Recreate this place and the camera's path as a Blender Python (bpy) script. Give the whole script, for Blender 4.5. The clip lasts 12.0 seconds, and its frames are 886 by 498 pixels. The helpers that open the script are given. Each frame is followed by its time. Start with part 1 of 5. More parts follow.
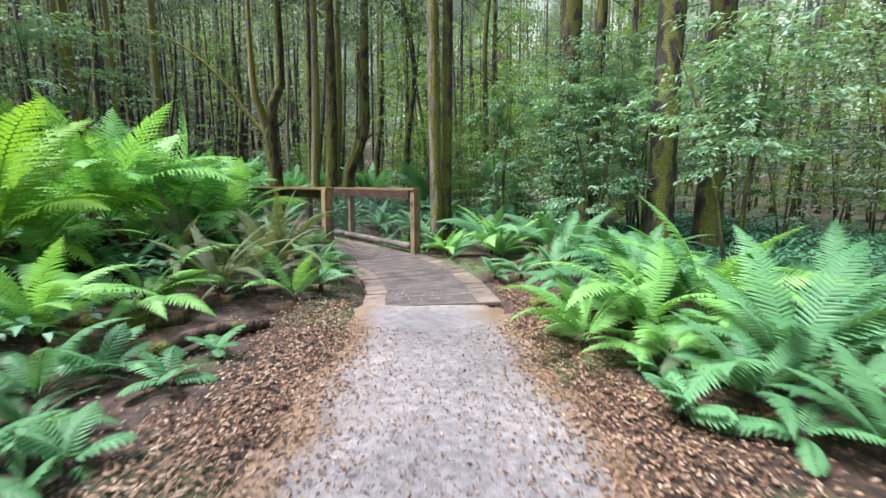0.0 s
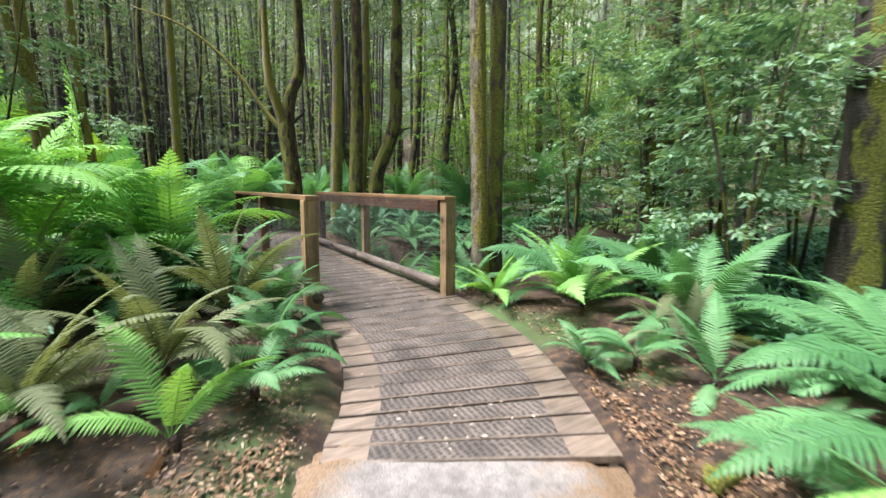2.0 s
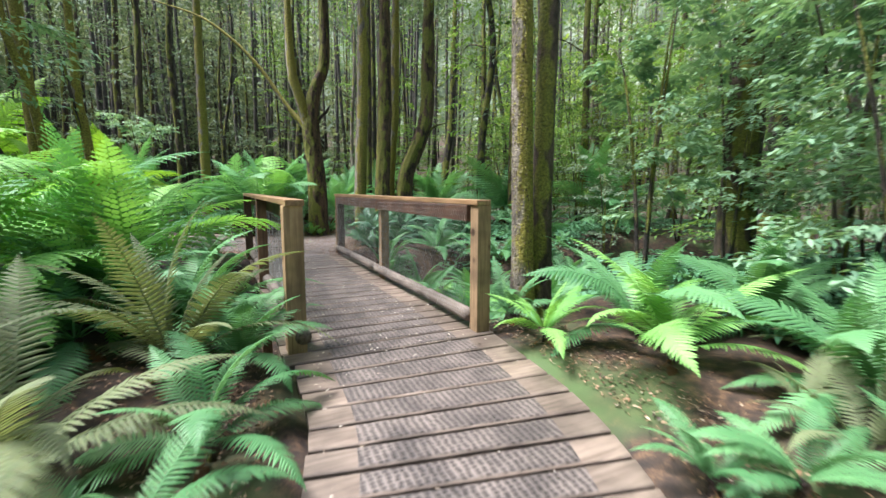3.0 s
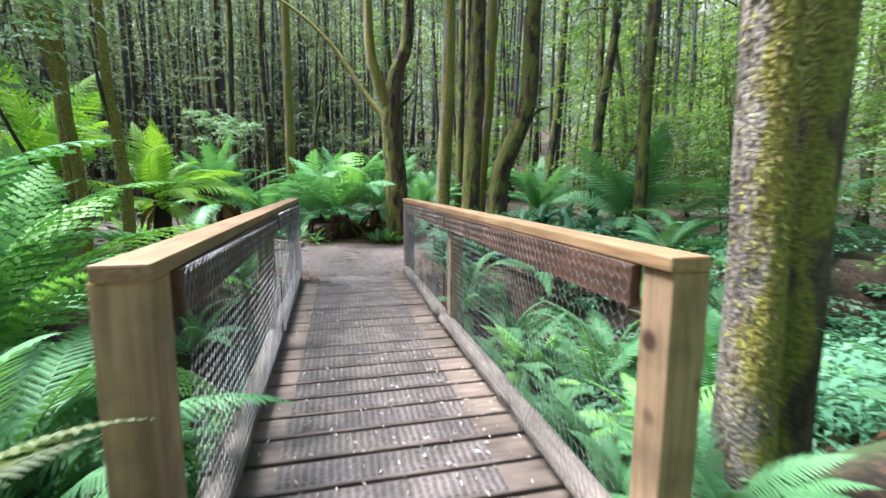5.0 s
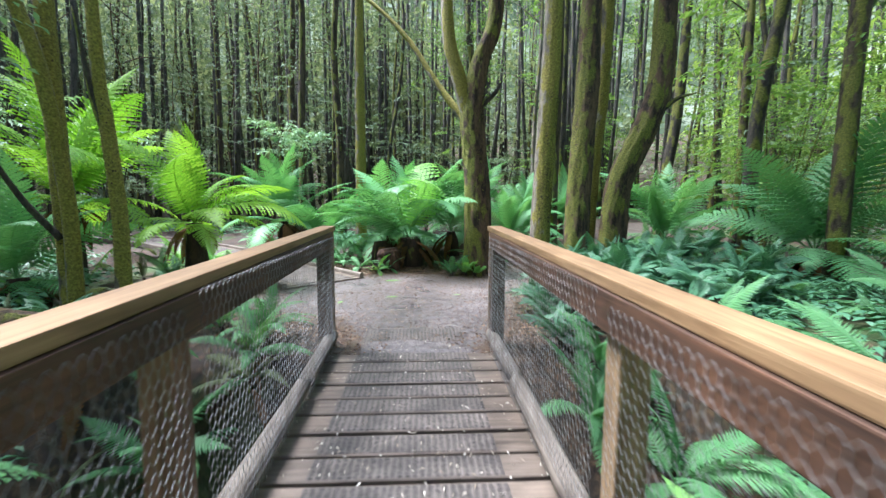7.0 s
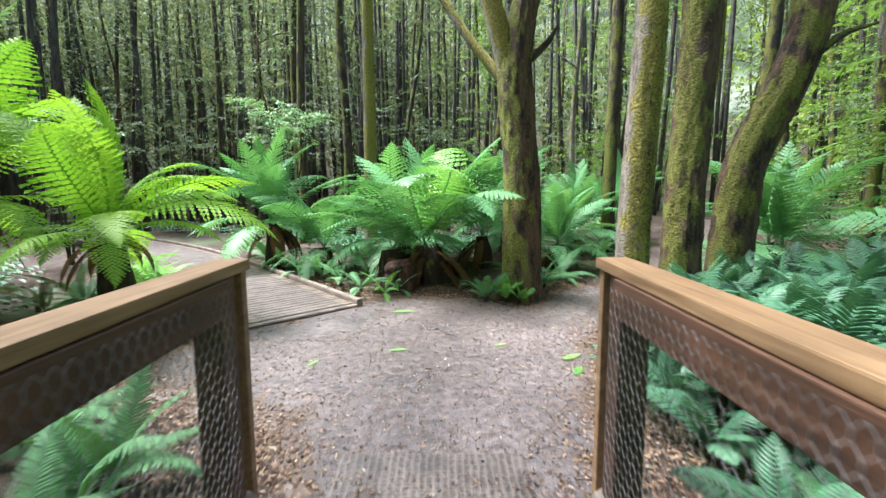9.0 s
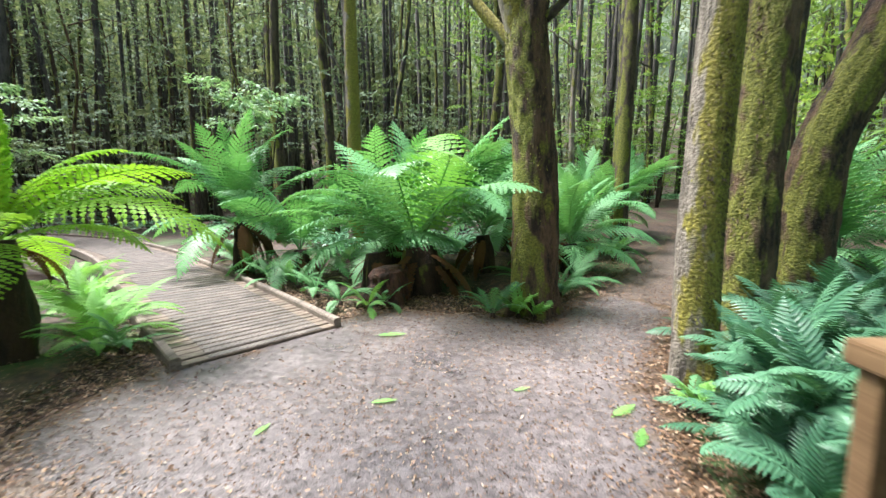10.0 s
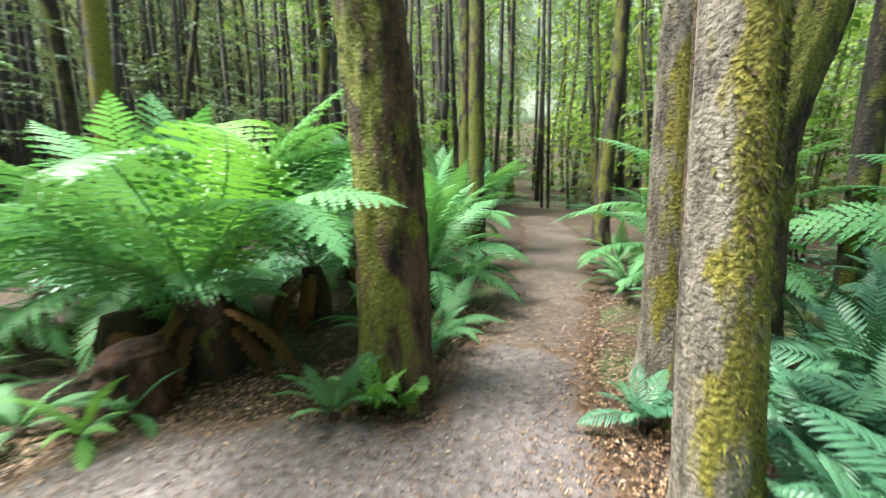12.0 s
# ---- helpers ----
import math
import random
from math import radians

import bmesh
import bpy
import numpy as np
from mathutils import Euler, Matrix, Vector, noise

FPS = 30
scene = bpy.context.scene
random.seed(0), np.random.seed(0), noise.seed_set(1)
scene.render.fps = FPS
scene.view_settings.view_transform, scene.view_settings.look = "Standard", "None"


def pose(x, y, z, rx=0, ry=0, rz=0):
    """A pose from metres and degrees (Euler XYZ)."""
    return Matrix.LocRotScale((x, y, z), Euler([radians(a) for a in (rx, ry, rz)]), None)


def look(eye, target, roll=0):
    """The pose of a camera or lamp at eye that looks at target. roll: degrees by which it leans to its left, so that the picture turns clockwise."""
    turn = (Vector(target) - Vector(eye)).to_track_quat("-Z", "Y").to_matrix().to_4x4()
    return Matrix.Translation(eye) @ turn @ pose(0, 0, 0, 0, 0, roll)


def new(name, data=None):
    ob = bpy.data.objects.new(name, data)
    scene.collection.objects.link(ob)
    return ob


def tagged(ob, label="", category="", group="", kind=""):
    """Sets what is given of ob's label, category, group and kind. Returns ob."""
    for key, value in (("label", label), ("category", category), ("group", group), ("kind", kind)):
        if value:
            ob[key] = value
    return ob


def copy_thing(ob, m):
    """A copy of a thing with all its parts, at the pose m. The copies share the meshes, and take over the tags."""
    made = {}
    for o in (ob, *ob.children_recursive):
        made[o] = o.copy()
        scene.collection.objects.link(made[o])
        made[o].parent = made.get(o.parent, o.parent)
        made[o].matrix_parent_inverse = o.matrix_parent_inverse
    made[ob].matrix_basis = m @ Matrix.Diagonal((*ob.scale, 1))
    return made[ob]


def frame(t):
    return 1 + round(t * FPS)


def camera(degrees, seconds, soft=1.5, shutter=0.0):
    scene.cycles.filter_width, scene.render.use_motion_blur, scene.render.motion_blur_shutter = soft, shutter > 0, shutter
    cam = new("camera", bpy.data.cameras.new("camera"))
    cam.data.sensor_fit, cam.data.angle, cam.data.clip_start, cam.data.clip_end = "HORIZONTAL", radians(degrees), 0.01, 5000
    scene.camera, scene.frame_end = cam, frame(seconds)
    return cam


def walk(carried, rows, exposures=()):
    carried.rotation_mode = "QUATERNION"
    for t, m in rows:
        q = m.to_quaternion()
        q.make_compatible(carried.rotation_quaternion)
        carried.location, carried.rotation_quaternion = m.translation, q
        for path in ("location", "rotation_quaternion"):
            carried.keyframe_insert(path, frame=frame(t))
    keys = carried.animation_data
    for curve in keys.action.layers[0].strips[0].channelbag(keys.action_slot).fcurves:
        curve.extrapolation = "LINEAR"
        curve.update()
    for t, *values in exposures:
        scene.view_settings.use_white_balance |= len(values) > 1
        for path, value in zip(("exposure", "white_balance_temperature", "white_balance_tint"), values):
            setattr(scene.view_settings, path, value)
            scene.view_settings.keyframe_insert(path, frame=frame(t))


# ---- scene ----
cam = camera(91.0, 12.0, 1.4, 0.5)
PATH = [
    (0, (-0.02, -0.059, 1.254), (1.159, 1.537, 1.005), 0.0),
    (0.5, (0.354, 0.46, 1.277), (1.524, 2.064, 1.033), 0.2),
    (1, (0.805, 1.022, 1.278), (1.929, 2.66, 1.05), 0.3),
    (1.5, (1.165, 1.557, 1.321), (2.244, 3.225, 1.095), 0.3),
    (2, (1.516, 2.12, 1.363), (2.536, 3.823, 1.122), 0.1),
    (2.5, (1.857, 2.64, 1.362), (2.809, 4.385, 1.137), 0.3),
    (2.7, (1.995, 2.848, 1.369), (2.919, 4.607, 1.143), 0.3),
    (4.3, (2.865, 4.565, 1.462), (3.511, 6.439, 1.193), 0.0),
    (4.5, (2.938, 4.761, 1.499), (3.551, 6.645, 1.227), 0.5),
    (5, (3.153, 5.292, 1.54), (3.61, 7.222, 1.285), 0.2),
    (5.5, (3.27, 5.801, 1.552), (3.636, 7.752, 1.31), 0.3),
    (6, (3.349, 6.356, 1.621), (3.608, 8.326, 1.393), 0.2),
    (6.5, (3.406, 6.926, 1.654), (3.567, 8.908, 1.447), 0.3),
    (7, (3.421, 7.59, 1.657), (3.522, 9.578, 1.459), 0.2),
    (7.2, (3.401, 7.83, 1.67), (3.496, 9.817, 1.463), 0.2),
    (8.8, (3.416, 9.788, 1.712), (3.427, 11.774, 1.48), -0.2),
    (9, (3.419, 10.023, 1.706), (3.42, 12.011, 1.482), -0.2),
    (9.5, (3.365, 10.592, 1.721), (3.386, 12.578, 1.49), -0.3),
    (10, (3.345, 11.152, 1.723), (3.391, 13.135, 1.465), -0.6),
    (10.5, (3.38, 11.662, 1.725), (3.468, 13.642, 1.454), -1.0),
    (11, (3.362, 12.167, 1.762), (3.636, 14.13, 1.494), -1.4),
    (11.5, (3.425, 12.613, 1.768), (3.955, 14.523, 1.498), -1.8),
    (12, (3.657, 13.12, 1.775), (4.422, 14.952, 1.532), -1.3),
]
walk(cam, [(t, look(eye, target, roll)) for t, eye, target, roll in PATH], [(0.0, 2.1, 5950, 15.0), (1.5, 2.16, 6500, 12.0), (3.0, 2.35, 6250, 13.0), (5.0, 2.65, 5850, 12.0), (7.2, 2.75, 5750, 10.5), (9.0, 2.78, 6150, 11.0), (11.0, 2.73, 6500, 8.5), (12.0, 2.8, 6600, 3.5)])

# ---- light ----
world = bpy.data.worlds.new("forest_sky")
scene.world = world
world.use_nodes = True
wn = world.node_tree
sky = wn.nodes.new("ShaderNodeTexSky")
sky.sky_type = "NISHITA"
sky.sun_disc = False
SUN_EL, SUN_AZ = radians(64), radians(-70)
sky.sun_elevation, sky.sun_rotation = SUN_EL, SUN_AZ
sky.dust_density, sky.ozone_density = 3.0, 1.0
wn.nodes["Background"].inputs["Strength"].default_value = 0.058
wn.links.new(sky.outputs[0], wn.nodes["Background"].inputs["Color"])
sun_data = bpy.data.lights.new("sun", "SUN")
sun_data.energy, sun_data.angle, sun_data.color = 2.6, radians(24), (1.0, 0.985, 0.96)
sun = new("sun", sun_data)
sun.matrix_world = look((30 * math.sin(SUN_AZ) * math.cos(SUN_EL), 30 * math.cos(SUN_AZ) * math.cos(SUN_EL), 30 * math.sin(SUN_EL)), (0, 0, 0))


# ---- materials ----
def shader(name):
    m = bpy.data.materials.new(name)
    m.use_nodes = True
    return m, m.node_tree.nodes, m.node_tree.links, m.node_tree.nodes["Principled BSDF"]


def noise_node(nodes, links, scale, detail=6.0, source="Object", stretch=None):
    tc = nodes.new("ShaderNodeTexCoord")
    n = nodes.new("ShaderNodeTexNoise")
    n.inputs["Scale"].default_value, n.inputs["Detail"].default_value = scale, detail
    if stretch:
        mp = nodes.new("ShaderNodeMapping")
        mp.inputs["Scale"].default_value = stretch
        links.new(tc.outputs[source], mp.inputs["Vector"])
        links.new(mp.outputs["Vector"], n.inputs["Vector"])
    else:
        links.new(tc.outputs[source], n.inputs["Vector"])
    return n


def ramp_node(nodes, links, socket, stops):
    r = nodes.new("ShaderNodeValToRGB")
    el = r.color_ramp.elements
    while len(el) < len(stops):
        el.new(0.5)
    for e, (p, c) in zip(el, stops):
        e.position, e.color = p, (*c, 1)
    links.new(socket, r.inputs["Fac"])
    return r


def mix_node(nodes, links, fac, a, b, mode="MIX"):
    m = nodes.new("ShaderNodeMix")
    m.data_type, m.blend_type = "RGBA", mode
    for sock, v in ((m.inputs["Factor"], fac), (m.inputs["A"], a), (m.inputs["B"], b)):
        if isinstance(v, bpy.types.NodeSocket):
            links.new(v, sock)
        elif isinstance(v, (int, float)):
            sock.default_value = v
        else:
            sock.default_value = (*v, 1)
    return m.outputs["Result"]


def bump_node(nodes, links, height, strength, distance, bsdf):
    b = nodes.new("ShaderNodeBump")
    b.inputs["Strength"].default_value, b.inputs["Distance"].default_value = strength, distance
    links.new(height, b.inputs["Height"])
    links.new(b.outputs["Normal"], bsdf.inputs["Normal"])
    return b


def leaf_material(name, dark, light, translucent, rough=0.55, gloss=0.25, per_island=False):
    m, nodes, links, bsdf = shader(name)
    out = nodes["Material Output"]
    info = nodes.new("ShaderNodeObjectInfo")
    geo = nodes.new("ShaderNodeNewGeometry")
    n = noise_node(nodes, links, 2.3, 3.0)
    add = nodes.new("ShaderNodeMath")
    add.operation = "MULTIPLY_ADD"
    links.new(geo.outputs["Random Per Island"] if per_island else info.outputs["Random"], add.inputs[0])
    add.inputs[1].default_value = 0.65
    links.new(n.outputs["Fac"], add.inputs[2])
    r = ramp_node(nodes, links, add.outputs[0], [(0.35, dark), (1.05, light)])
    fine = noise_node(nodes, links, 60.0, 2.0)
    col = mix_node(nodes, links, 0.25, r.outputs["Color"], fine.outputs["Color"], "SOFT_LIGHT")
    links.new(col, bsdf.inputs["Base Color"])
    bsdf.inputs["Roughness"].default_value = rough
    bsdf.inputs["Specular IOR Level"].default_value = gloss
    tr = nodes.new("ShaderNodeBsdfTranslucent")
    links.new(mix_node(nodes, links, 1.0, col, (1.15, 1.1, 0.55), "MULTIPLY"), tr.inputs["Color"])
    mx = nodes.new("ShaderNodeMixShader")
    mx.inputs[0].default_value = translucent
    links.new(bsdf.outputs[0], mx.inputs[1])
    links.new(tr.outputs[0], mx.inputs[2])
    links.new(mx.outputs[0], out.inputs["Surface"])
    return m


FERN_BRIGHT = leaf_material("fern_bright", (0.115, 0.33, 0.07), (0.26, 0.53, 0.14), 0.33, 0.5, 0.4)
FERN_LIME = leaf_material("fern_lime", (0.13, 0.31, 0.03), (0.26, 0.48, 0.06), 0.45, 0.5, 0.3)
FERN_GREEN = leaf_material("fern_green", (0.075, 0.23, 0.085), (0.17, 0.40, 0.17), 0.3, 0.5, 0.4)
FERN_MID = leaf_material("fern_mid", (0.05, 0.165, 0.06), (0.13, 0.31, 0.125), 0.28, 0.5, 0.4)
FERN_DARK = leaf_material("fern_dark", (0.034, 0.12, 0.065), (0.105, 0.26, 0.14), 0.18, 0.42, 0.5)
FERN_GREY = leaf_material("fern_grey", (0.085, 0.115, 0.055), (0.20, 0.24, 0.125), 0.35, 0.6, 0.3)
DEAD_FROND = leaf_material("dead_frond", (0.05, 0.024, 0.012), (0.16, 0.08, 0.036), 0.2, 0.8, 0.2)
SHRUB_LEAF = leaf_material("shrub_leaf", (0.09, 0.20, 0.12), (0.25, 0.40, 0.25), 0.3, 0.55, 0.35, True)
# distant leaves: the haze of distance is mixed into this paler, greyer green
HAZED_FAR_LEAF = leaf_material("hazed_far_leaf", (0.095, 0.135, 0.09), (0.27, 0.33, 0.235), 0.3, 0.8, 0.1, True)
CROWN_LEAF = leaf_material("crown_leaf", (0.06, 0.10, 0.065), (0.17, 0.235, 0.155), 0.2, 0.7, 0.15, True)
# brighter leaf colour that carries the sunlight of a far clearing
FAR_SUNLIT_LIME = leaf_material("far_sunlit_lime", (0.12, 0.22, 0.05), (0.31, 0.45, 0.145), 0.45, 0.8, 0.1, True)
LIME_LEAF = leaf_material("lime_leaf", (0.065, 0.145, 0.036), (0.165, 0.285, 0.085), 0.45, 0.7, 0.15, True)


def litter_material(name, stops):
    m, nodes, links, bsdf = shader(name)
    geo = nodes.new("ShaderNodeNewGeometry")
    r = ramp_node(nodes, links, geo.outputs["Random Per Island"], stops)
    links.new(r.outputs["Color"], bsdf.inputs["Base Color"])
    bsdf.inputs["Roughness"].default_value = 0.6
    return m


LITTER = litter_material("dry_leaf", [(0.0, (0.03, 0.02, 0.014)), (0.35, (0.11, 0.055, 0.03)), (0.65, (0.23, 0.13, 0.07)), (0.93, (0.30, 0.215, 0.14)), (1.0, (0.42, 0.35, 0.27))])
TAN_LITTER = litter_material("tan_leaf", [(0.0, (0.08, 0.047, 0.028)), (0.45, (0.20, 0.11, 0.06)), (0.8, (0.30, 0.18, 0.10)), (1.0, (0.38, 0.28, 0.17))])
PALE_LITTER = litter_material("pale_leaf", [(0.0, (0.26, 0.2, 0.14)), (0.6, (0.5, 0.45, 0.37)), (1.0, (0.62, 0.58, 0.5))])


def soil_material(name, stops, fine_mix, rough, moss, rim=None):
    m, nodes, links, bsdf = shader(name)
    big = noise_node(nodes, links, 1.1, 5.0)
    mid = noise_node(nodes, links, 14.0, 8.0)
    fine = noise_node(nodes, links, 120.0, 4.0)
    r = ramp_node(nodes, links, mid.outputs["Fac"], stops)
    tone = ramp_node(nodes, links, big.outputs["Fac"], [(0.3, (0.72, 0.72, 0.74)), (0.7, (1.15, 1.12, 1.08))])
    col = mix_node(nodes, links, 1.0, r.outputs["Color"], tone.outputs["Color"], "MULTIPLY")
    sp = ramp_node(nodes, links, fine.outputs["Fac"], [(0.35, (0.35, 0.33, 0.32)), (0.52, (1, 1, 1)), (0.68, (1.6, 1.55, 1.5))])
    col = mix_node(nodes, links, fine_mix, col, sp.outputs["Color"], "MULTIPLY")
    if moss:
        patch = noise_node(nodes, links, 0.8, 4.0)
        pr = ramp_node(nodes, links, patch.outputs["Fac"], [(0.52, (0, 0, 0)), (0.66, (1, 1, 1))])
        col = mix_node(nodes, links, pr.outputs["Color"], col, (0.05, 0.085, 0.025))
    if rim:
        at = nodes.new("ShaderNodeAttribute")
        at.attribute_name = "rim"
        wet = nodes.new("ShaderNodeMath")
        wet.operation = "MULTIPLY_ADD"
        links.new(mid.outputs["Fac"], wet.inputs[0])
        wet.inputs[1].default_value = 0.9
        links.new(at.outputs["Fac"], wet.inputs[2])
        mask = ramp_node(nodes, links, wet.outputs[0], [(0.62, (0, 0, 0)), (1.0, (1, 1, 1))])
        col = mix_node(nodes, links, mask.outputs["Color"], col, mix_node(nodes, links, 0.8, rim, sp.outputs["Color"], "MULTIPLY"))
    links.new(col, bsdf.inputs["Base Color"])
    rr = ramp_node(nodes, links, big.outputs["Fac"], [(0.35, (rough - 0.15,) * 3), (0.7, (rough + 0.12,) * 3)])
    links.new(rr.outputs["Color"], bsdf.inputs["Roughness"])
    h = nodes.new("ShaderNodeMath")
    h.operation = "ADD"
    links.new(mid.outputs["Fac"], h.inputs[0])
    links.new(fine.outputs["Fac"], h.inputs[1])
    bump_node(nodes, links, h.outputs[0], 0.4, 0.009, bsdf)
    return m


SOIL = soil_material("forest_floor", [(0.3, (0.016, 0.011, 0.008)), (0.5, (0.045, 0.027, 0.017)), (0.7, (0.12, 0.07, 0.038))], 0.8, 0.85, True)
# trail soil, darkened in colour to stand for the shade under the canopy
SHADED_TRAIL_SOIL = soil_material("damp_shaded_trail_soil", [(0.3, (0.06, 0.045, 0.037)), (0.5, (0.105, 0.08, 0.067)), (0.72, (0.17, 0.135, 0.115))], 0.8, 0.6, False, (0.07, 0.042, 0.026))
GRAVEL = soil_material("damp_gravel", [(0.3, (0.17, 0.156, 0.15)), (0.5, (0.232, 0.216, 0.21)), (0.72, (0.32, 0.30, 0.292))], 0.5, 0.5, False, (0.20, 0.135, 0.085))
GRAVEL_BROWN = soil_material("brown_gravel", [(0.3, (0.085, 0.073, 0.074)), (0.5, (0.14, 0.123, 0.124)), (0.72, (0.22, 0.198, 0.198))], 0.9, 0.42, False, (0.105, 0.068, 0.044))


def bark_material(name, low, high, moss_from, moss_low=(0.07, 0.075, 0.012), moss_high=(0.22, 0.23, 0.035), side=(-0.6, -0.5, 0.2)):
    m, nodes, links, bsdf = shader(name)
    n = noise_node(nodes, links, 9.0, 8.0, "Object", (1, 1, 0.22))
    flake = noise_node(nodes, links, 34.0, 4.0, "Object", (1, 1, 0.45))
    grain = nodes.new("ShaderNodeMath")
    grain.operation = "MULTIPLY_ADD"
    links.new(flake.outputs["Fac"], grain.inputs[0])
    grain.inputs[1].default_value = 0.5
    links.new(n.outputs["Fac"], grain.inputs[2])
    r = ramp_node(nodes, links, grain.outputs[0], [(0.61, low), (0.88, high)])
    geo = nodes.new("ShaderNodeNewGeometry")
    dot = nodes.new("ShaderNodeVectorMath")
    dot.operation = "DOT_PRODUCT"
    links.new(geo.outputs["Normal"], dot.inputs[0])
    dot.inputs[1].default_value = side
    patch = noise_node(nodes, links, 4.5, 6.0, "Object", (1, 1, 0.55))
    s = nodes.new("ShaderNodeMath")
    s.operation = "MULTIPLY_ADD"
    links.new(dot.outputs["Value"], s.inputs[0])
    s.inputs[1].default_value = 0.3
    links.new(patch.outputs["Fac"], s.inputs[2])
    mask = ramp_node(nodes, links, s.outputs[0], [(moss_from, (0, 0, 0)), (moss_from + 0.08, (1, 1, 1))])
    fine = noise_node(nodes, links, 45.0, 5.0)
    mossy = ramp_node(nodes, links, fine.outputs["Fac"], [(0.3, moss_low), (0.7, moss_high)])
    col = mix_node(nodes, links, mask.outputs["Color"], r.outputs["Color"], mossy.outputs["Color"])
    links.new(col, bsdf.inputs["Base Color"])
    bsdf.inputs["Roughness"].default_value = 0.85
    h = nodes.new("ShaderNodeMath")
    h.operation = "MULTIPLY_ADD"
    links.new(fine.outputs["Fac"], h.inputs[0])
    h.inputs[1].default_value = 0.6
    links.new(n.outputs["Fac"], h.inputs[2])
    bump_node(nodes, links, h.outputs[0], 1.0, 0.04, bsdf)
    return m


BARK_MOSSY = bark_material("mossy_bark", (0.022, 0.014, 0.009), (0.13, 0.08, 0.046), 0.65)
BARK_GOLD = bark_material("golden_moss_bark", (0.075, 0.063, 0.05), (0.27, 0.235, 0.19), 0.455, (0.10, 0.09, 0.014), (0.33, 0.29, 0.05), (0.45, -0.5, 0.1))
BARK_DARK = bark_material("dark_bark", (0.018, 0.015, 0.012), (0.07, 0.057, 0.046), 0.66)
BARK_BROWN = bark_material("brown_bark", (0.025, 0.017, 0.012), (0.095, 0.068, 0.048), 0.64)
BARK_PALE = bark_material("pale_bark", (0.12, 0.10, 0.08), (0.28, 0.245, 0.2), 0.74)
BARK_FAR = bark_material("distant_bark", (0.03, 0.027, 0.023), (0.10, 0.09, 0.078), 0.8)
FIBRE = bark_material("fern_trunk_fibre", (0.012, 0.007, 0.005), (0.05, 0.026, 0.015), 0.75)


def tuft_material():
    m, nodes, links, bsdf = shader("moss_tuft")
    geo = nodes.new("ShaderNodeNewGeometry")
    r = ramp_node(nodes, links, geo.outputs["Random Per Island"], [
        (0.0, (0.025, 0.016, 0.01)), (0.4, (0.09, 0.06, 0.03)), (0.65, (0.10, 0.10, 0.02)), (1.0, (0.24, 0.23, 0.04))])
    links.new(r.outputs["Color"], bsdf.inputs["Base Color"])
    bsdf.inputs["Roughness"].default_value = 0.9
    return m


MOSS_TUFT = tuft_material()


def wood_material(name, low, high, rough=0.6, stain=0.5, axis=(1, 1, 1), grain=6.0, knots=False):
    m, nodes, links, bsdf = shader(name)
    info = nodes.new("ShaderNodeObjectInfo")
    tc = nodes.new("ShaderNodeTexCoord")
    shift = nodes.new("ShaderNodeVectorMath")
    shift.operation = "ADD"
    links.new(tc.outputs["Object"], shift.inputs[0])
    links.new(info.outputs["Random"], shift.inputs[1])
    mp = nodes.new("ShaderNodeMapping")
    mp.inputs["Scale"].default_value = axis
    links.new(shift.outputs[0], mp.inputs["Vector"])
    n = nodes.new("ShaderNodeTexNoise")
    n.inputs["Scale"].default_value, n.inputs["Detail"].default_value, n.inputs["Distortion"].default_value = grain, 8, 0.6
    links.new(mp.outputs["Vector"], n.inputs["Vector"])
    r = ramp_node(nodes, links, n.outputs["Fac"], [(0.28, low), (0.72, high)])
    st = noise_node(nodes, links, 3.0, 4.0)
    sr = ramp_node(nodes, links, st.outputs["Fac"], [(0.35, (1 - stain,) * 3), (0.6, (1.0, 1.0, 1.0))])
    col = mix_node(nodes, links, 1.0, r.outputs["Color"], sr.outputs["Color"], "MULTIPLY")
    tone = ramp_node(nodes, links, info.outputs["Random"], [(0.0, (0.82, 0.82, 0.82)), (1.0, (1.12, 1.1, 1.08))])
    col = mix_node(nodes, links, 1.0, col, tone.outputs["Color"], "MULTIPLY")
    if knots:
        vo = nodes.new("ShaderNodeTexVoronoi")
        vo.inputs["Scale"].default_value = 4.5
        links.new(shift.outputs[0], vo.inputs["Vector"])
        kr = ramp_node(nodes, links, vo.outputs["Distance"], [(0.10, (0.22, 0.16, 0.12)), (0.2, (1.0, 1.0, 1.0))])
        col = mix_node(nodes, links, 1.0, col, kr.outputs["Color"], "MULTIPLY")
    links.new(col, bsdf.inputs["Base Color"])
    bsdf.inputs["Roughness"].default_value = rough
    bump_node(nodes, links, n.outputs["Fac"], 0.35, 0.004, bsdf)
    return m


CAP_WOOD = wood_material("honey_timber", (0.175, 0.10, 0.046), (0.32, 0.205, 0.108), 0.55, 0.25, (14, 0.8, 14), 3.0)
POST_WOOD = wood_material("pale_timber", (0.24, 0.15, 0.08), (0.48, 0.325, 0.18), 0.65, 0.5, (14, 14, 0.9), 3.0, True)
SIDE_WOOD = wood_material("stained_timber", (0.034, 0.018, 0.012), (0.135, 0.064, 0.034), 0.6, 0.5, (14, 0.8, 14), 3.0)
RED_WOOD = wood_material("reddish_timber", (0.12, 0.06, 0.035), (0.27, 0.15, 0.09), 0.6, 0.4, (14, 14, 0.9), 3.0)
LOG_WOOD = wood_material("weathered_timber", (0.10, 0.08, 0.065), (0.25, 0.21, 0.175), 0.8, 0.4, (14, 0.8, 14), 3.0)
